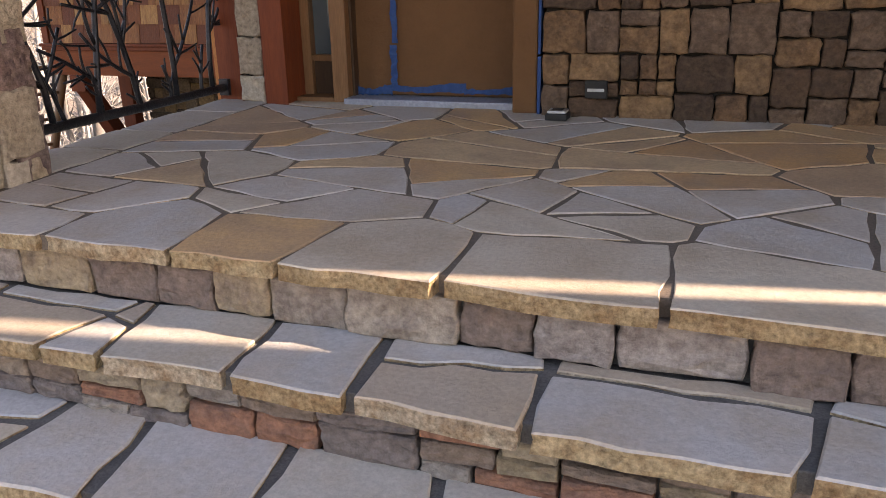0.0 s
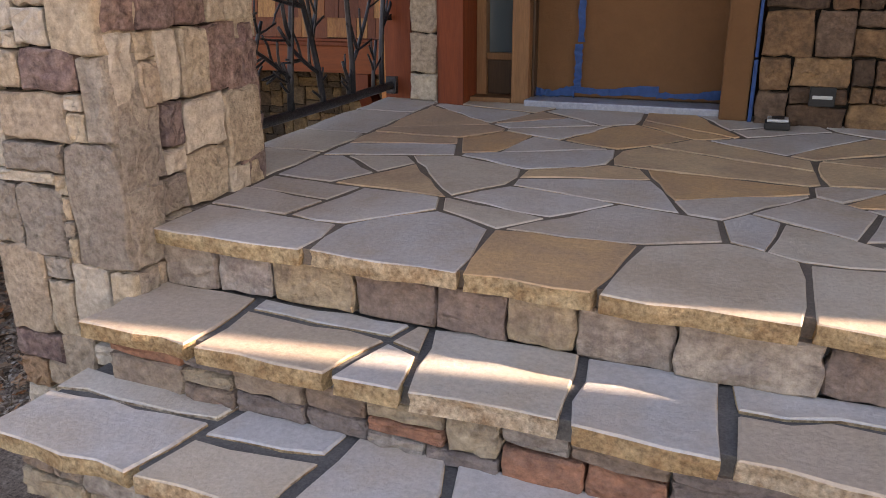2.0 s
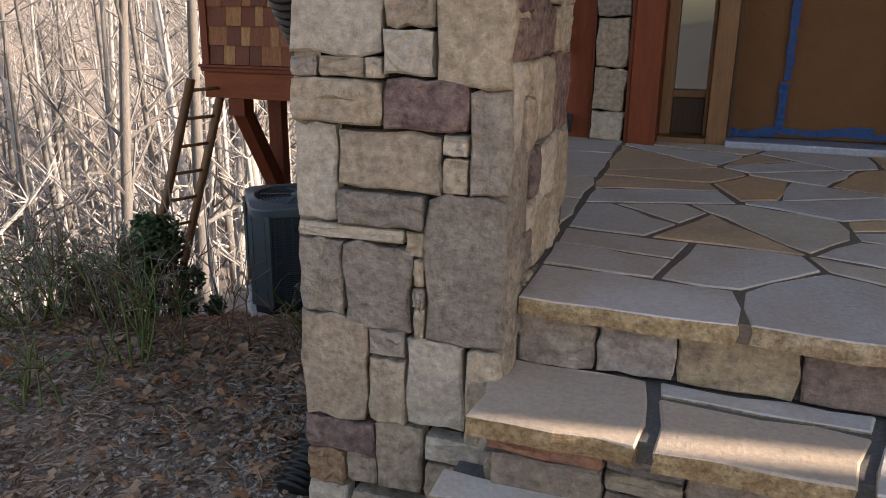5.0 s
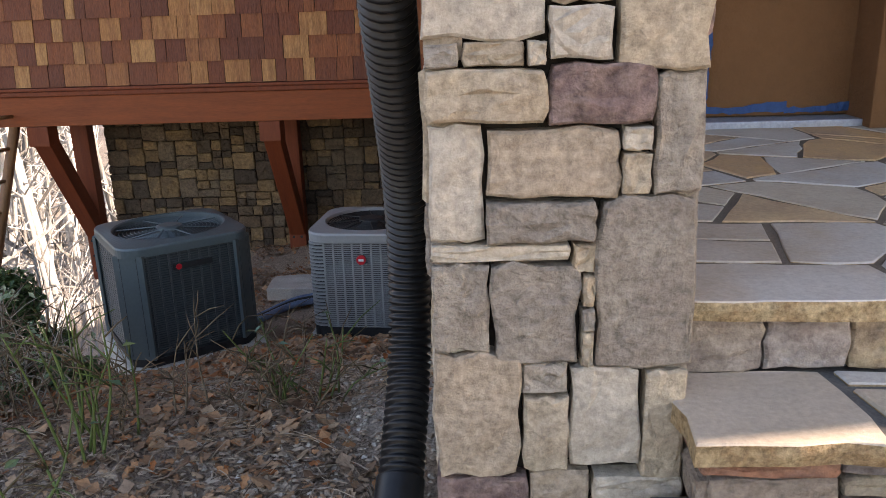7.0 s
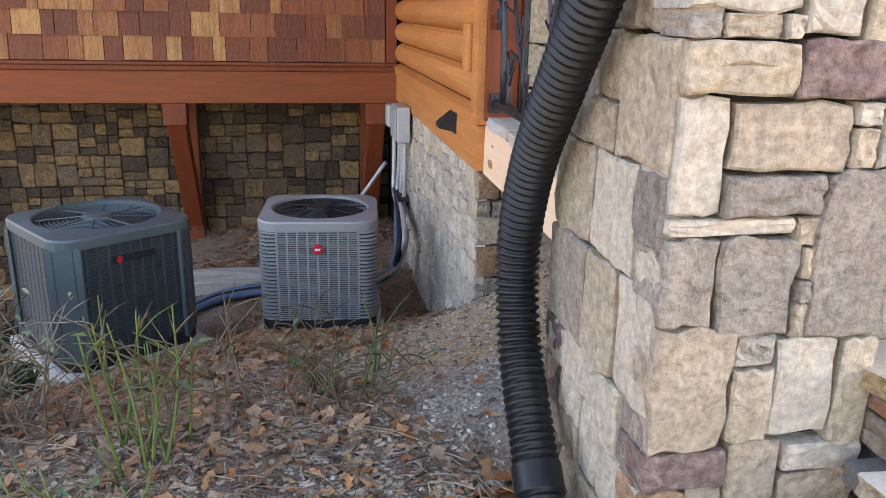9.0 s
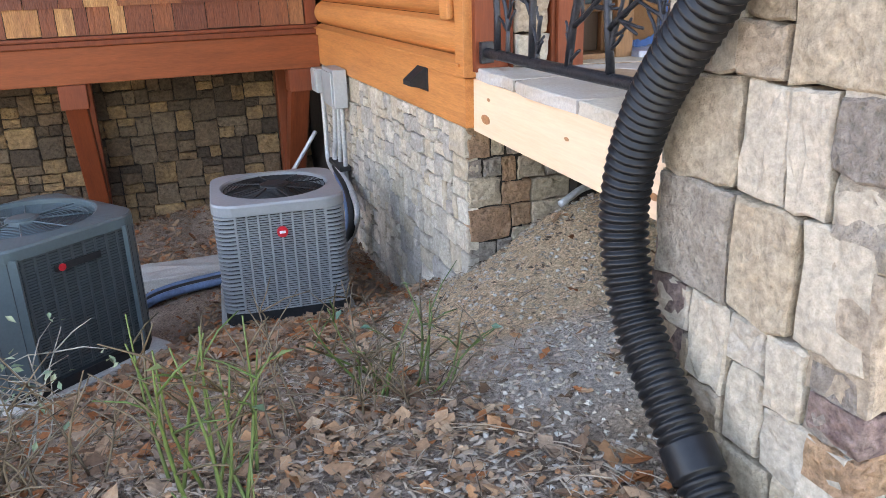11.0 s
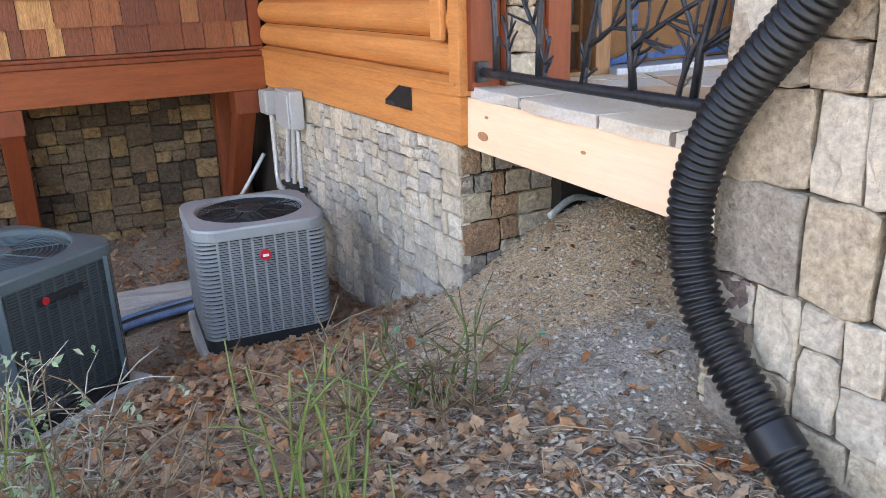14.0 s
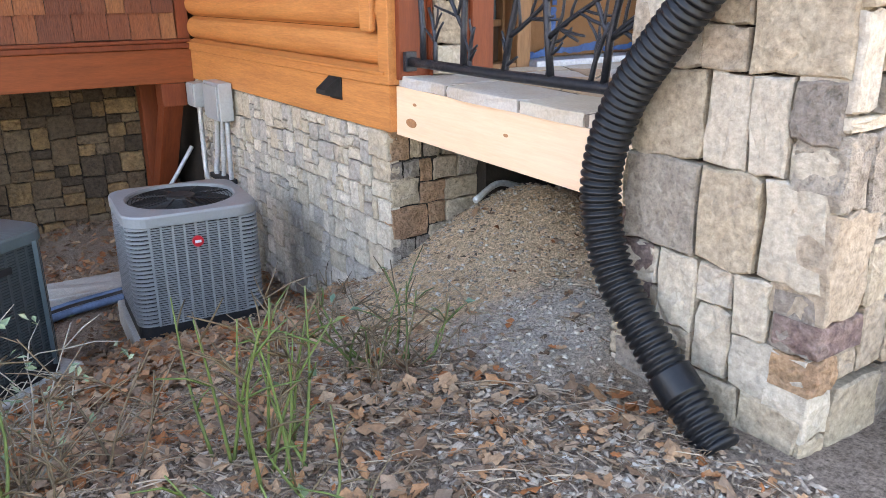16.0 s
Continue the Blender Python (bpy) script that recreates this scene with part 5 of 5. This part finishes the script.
def build_plants():
    rng = random.Random(91)
    # bare twiggy rose bushes
    for (x, y, n, h, s, mt, lb) in ((-4.0, 2.42, 9, .52, .28, GREEN_STEM, "bare rose bush with green stems"), (-3.85, 2.62, 6, .45, .22, TWIG, "dry bare twigs of a small shrub"),
                                    (-3.42, 2.85, 9, .34, .3, GREEN_STEM, "low bare shrub with thin green twigs"), (-3.5, 2.75, 8, .36, .32, TWIG, "dry bare twigs of a small shrub"),
                                    (-4.42, 2.7, 10, .5, .3, TWIG, "dry bare twigs of a small shrub"), (-4.9, 3.3, 9, .6, .3, TWIG, "dry bare twigs of a small shrub"),
                                    (-4.65, 2.55, 7, .5, .25, GREEN_STEM, "bare rose bush with green stems"), (-5.2, 2.7, 9, .6, .35, TWIG, "dry bare twigs of a small shrub"),
                                    (-4.75, 2.85, 13, .55, .35, TWIG, "dry bare twigs of a small shrub"), (-5.1, 3.0, 13, .6, .4, TWIG, "dry bare twigs of a small shrub"),
                                    (-4.1, 2.0, 6, .3, .2, GREEN_STEM, "bare rose bush with green stems")):
        b = thing("shrub", lb, "shrub", "shrubs in the bed", m=Matrix.Translation((x, y, ground_z(x, y) - .02)))
        out = []
        shrub_stems(rng, (0, 0, 0), n + 3 if mt is GREEN_STEM else n, h * .9, s * .9, .0058 if mt is GREEN_STEM else .0046, out, 4 if mt is GREEN_STEM else 7)
        own = 5 if mt is GREEN_STEM else 8
        for k in range(0, len(out), own):
            part("stem", mesh_of("stem", *join(out[k:k + own]), mt, smooth=True), b)
        if mt is GREEN_STEM:
            sp = [out[rng.randrange(len(out))][0][-1] for _ in range(5)]
            part("leaves", mesh_of("leaves", *leaves(rng, sp, .045), LEAF_PALE), b, "few pale green leaves")
    # low shrub that still holds small pale leaves
    for x, y in ((-4.78, 2.62), (-4.62, 2.95)):
        b = thing("shrub", "low grey twiggy shrub holding small pale green leaves", "shrub", "shrubs in the bed", m=Matrix.Translation((x, y, ground_z(x, y) - .02)))
        out = []
        shrub_stems(rng, (0, 0, 0), 14, .5, .24, .004, out, 7)
        for k in range(0, len(out), 8):
            part("stem", mesh_of("stem", *join(out[k:k + 8]), GREY_TWIG, smooth=True), b)
        sp = [Vector(out[rng.randrange(len(out))][0][-1]) + Vector((rng.uniform(-.02, .02), rng.uniform(-.02, .02), rng.uniform(-.05, .02))) for _ in range(190)]
        part("leaves", mesh_of("leaves", *leaves(rng, sp, .03), LEAF_SAGE), b)
    # evergreen shrub
    for x, y, h, w, n in ((-5.15, 3.9, .68, .32, 5200), (-4.95, 3.1, .34, .22, 500)):
        b = thing("evergreen_shrub", "dense dark green evergreen shrub in the bed", "shrub", m=Matrix.Translation((x, y, ground_z(x, y) - .02)))
        out = []
        shrub_stems(rng, (0, 0, 0), 14, h * .9, w, .007, out, 3)
        for k in range(0, len(out), 4):
            part("stem", mesh_of("stem", *join(out[k:k + 4]), TWIG, smooth=True), b)
        sp = []
        lobes = []
        for _ in range(34):
            t = rng.uniform(.08, 1.0)
            a, q = rng.uniform(0, 6.3), w * (1.15 - .85 * t) * rng.uniform(.2, 1)
            lobes.append((math.cos(a) * q, math.sin(a) * q, h * t, rng.uniform(.06, .12)))
        for _ in range(n):
            lx, ly, lz, lr = rng.choice(lobes)
            v = Vector((rng.gauss(0, 1), rng.gauss(0, 1), rng.gauss(0, 1))).normalized() * lr * rng.uniform(.5, 1.1)
            sp.append((lx + v.x, ly + v.y, max(.02, lz + v.z)))
        part("foliage", mesh_of("leaves", *leaves(rng, sp, .05), LEAF_GREEN), b)
    # leaf litter
    V, F = [], []
    count = 0
    while count < 24000:
        x, y = rng.uniform(-8, -2.2), rng.uniform(.9, 8)
        dens = .35 + .65 * noise.noise((x * 1.3, y * 1.3, 9))
        if x > -2.9 and y < 2.4:
            continue
        if x > -2.62 and y > 4.0:
            continue
        d1 = ((x + 2.4) / .95) ** 2 + ((y - 3.2) / 1.3) ** 2
        if d1 < 1 and rng.random() > .09:
            continue
        if y < 2.0 and rng.random() < .5:
            continue
        pile = math.exp(-((x + 3.95) ** 2 / .35 + (y - 4.3) ** 2 / .5))
        if rng.random() > dens + pile:
            continue
        s = rng.uniform(.014, .036) * (1.9 if rng.random() < .2 + .5 * pile else 1)
        rot = Euler((rng.uniform(-.55, .55), rng.uniform(-.55, .55), rng.uniform(0, 6.3))).to_matrix()
        o = len(V)
        p = Vector((x, y, ground_z(x, y) + rng.uniform(.004, .02) + pile * rng.uniform(0, .07)))
        c = rng.uniform(-.3, .5)
        for q in ((-.75, 0, 0), (-.25, .38, c * .4), (.05, .2, .05), (.3, .42, c * .4), (.75, 0, .1), (.3, -.42, c * .4), (.05, -.2, .05), (-.25, -.38, c * .4)):
            V.append(p + rot @ (Vector(q) * s))
        F += [(o, o + 2, o + 1), (o, o + 4, o + 2), (o + 2, o + 4, o + 3), (o, o + 7, o + 6), (o, o + 6, o + 4), (o + 4, o + 6, o + 5)]
        count += 1
    lt = part("leaf_litter", mesh_of("litter", V, F, LEAF_DRY))
    tagged(lt, "fallen brown oak leaves covering the bed", "leaves", kind="stuff")
    V, F = [], []
    for _ in range(9000):
        x, y = rng.uniform(-5.4, -2.5), rng.uniform(1.0, 4.9)
        if (x > -3.0 and y < 2.45) or (((x + 2.4) / .95) ** 2 + ((y - 3.2) / 1.3) ** 2 < 1 and rng.random() > .15):
            continue
        a, L, r = rng.uniform(0, 6.3), rng.uniform(.015, .06) * (2 if rng.random() < .1 else 1), rng.uniform(.0008, .0022)
        p = Vector((x, y, ground_z(x, y) + rng.uniform(.004, .022)))
        d = Vector((math.cos(a) * L, math.sin(a) * L, rng.uniform(-.25, .25) * L))
        v, f = tube_data([p - d, p + d * .1 + Vector((0, 0, .1 * L)), p + d], [r, r, r * .6], 3)
        o = len(V)
        V += v
        F += [tuple(i + o for i in q) for q in f]
    tw = part("twig_litter", mesh_of("twigs", V, F, LITTER_TWIG))
    tagged(tw, "broken dry twigs and pine needles lying on the soil", "twigs", kind="stuff")
    for nm, mt, n, region, size, lab in (("mulch", CHIP, 24000, (-5.6, -2.3, .8, 4.8), (.006, .022), "dark wood chips and dry debris on the soil"),
                                         ("grit", GRAVEL, 7000, (-3.7, -1.7, .6, 4.2), (.004, .012), "small stones and grit on the soil")):
        V, F = [], []
        for _ in range(n):
            x, y = rng.uniform(region[0], region[1]), rng.uniform(region[2], region[3])
            if x > -2.9 and .8 < y < 2.36:
                continue
            if nm == "mulch" and ((x + 2.4) / .95) ** 2 + ((y - 3.2) / 1.3) ** 2 < rng.uniform(.5, 1.3) and rng.random() > .12:
                continue
            s = rng.uniform(*size)
            rot = Euler((rng.uniform(-.4, .4), rng.uniform(-.4, .4), rng.uniform(0, 6.3))).to_matrix()
            k = rng.uniform(.2, .5) if nm == "mulch" else .9
            p = Vector((x, y, ground_z(x, y) + s * .15))
            o = len(V)
            for q in ((-.9, -k, 0), (.9, -k * .8, 0), (1, k, 0), (-.8, k, 0), (0, 0, .35 + (.3 if nm == "grit" else 0))):
                V.append(p + rot @ (Vector(q) * s))
            F += [(o, o + 1, o + 4), (o + 1, o + 2, o + 4), (o + 2, o + 3, o + 4), (o + 3, o, o + 4)]
        ob = part(nm, mesh_of(nm, V, F, mt))
        tagged(ob, lab, "ground cover", kind="stuff")


build_plants()


# ---- bare woods ----
def build_tree(rng, h, r):
    t = thing("tree", "bare pale winter tree on the wooded slope", "tree", "bare trees on the slope")
    lean = (rng.uniform(-.06, .06), rng.uniform(-.06, .06))
    line = bend([(0, 0, -.3), (lean[0] * h * .4, lean[1] * h * .4, h * .33), (lean[0] * h * .7 + rng.uniform(-.2, .2), lean[1] * h * .7, h * .66), (lean[0] * h, lean[1] * h, h)], 5)
    rad = [r * (1 - .85 * i / (len(line) - 1)) for i in range(len(line))]
    part("trunk", mesh_of("trunk", *tube_data(line, rad, 7), BARK, smooth=True), t)
    out = []
    for k in range(26):
        i = rng.randint(1, len(line) - 2)
        a = rng.uniform(0, 6.3)
        L = h * rng.uniform(.08, .2)
        d = Vector((math.cos(a), math.sin(a), rng.uniform(.3, 1.1))).normalized()
        p = line[i]
        q = p + d * L * .5 + Vector((0, 0, .05 * L))
        e = p + d * L + Vector((0, 0, .2 * L))
        out.append(tube_data([p, q, e], [rad[i] * .4, rad[i] * .26, .006], 4))
        for _ in range(4):
            s = rng.choice([q, (q + e) / 2, (p + q) / 2])
            f = s + Vector((rng.uniform(-1, 1), rng.uniform(-1, 1), rng.uniform(0, 1))) * L * .35
            out.append(tube_data([s, f], [rad[i] * .16 + .003, .004], 3))
    part("crown", mesh_of("crown", *join(out), BARK), t, "bare twiggy limbs")
    return t


def build_woods():
    rng = random.Random(123)
    kinds = [build_tree(rng, rng.uniform(8, 13), rng.uniform(.06, .15)) for _ in range(7)]
    n = 0
    while n < 260:
        if n < 110:
            x, y = rng.uniform(-26, -7.6), rng.uniform(8.8, 30)
        else:
            x, y = rng.uniform(-60, -8), rng.uniform(8.5, 60)
        if y < 9.5 and x > -9:
            continue
        m = pose(x, y, ground_z(x, y), rng.uniform(-4, 4), rng.uniform(-4, 4), rng.uniform(0, 360))
        if n < len(kinds):
            kinds[n].matrix_basis = m
        else:
            copy_thing(rng.choice(kinds), m)
        n += 1
    # brush between the trunks
    out = []
    for _ in range(420):
        x, y = rng.uniform(-30, -7.5), rng.uniform(8.8, 34)
        if rng.random() < .25:
            x, y = rng.uniform(-13, -5.6), rng.uniform(5.2, 12)
            if x > -7.5 and y > 5.8:
                continue
        b = Vector((x, y, ground_z(x, y) - .05))
        h = rng.uniform(.5, 2.2)
        tip = b + Vector((rng.uniform(-.5, .5), rng.uniform(-.5, .5), h))
        mid = (b + tip) / 2 + Vector((rng.uniform(-.1, .1), rng.uniform(-.1, .1), 0))
        out.append(tube_data([b, mid, tip], [.012, .009, .004], 3))
        for _ in range(2):
            q = mid + Vector((rng.uniform(-.4, .4), rng.uniform(-.4, .4), rng.uniform(.2, .7)))
            out.append(tube_data([mid, q], [.007, .003], 3))
    b = part("brush", mesh_of("brush", *join(out), BARK))
    tagged(b, "pale dry brush and saplings on the slope", "brush", kind="stuff")


build_woods()
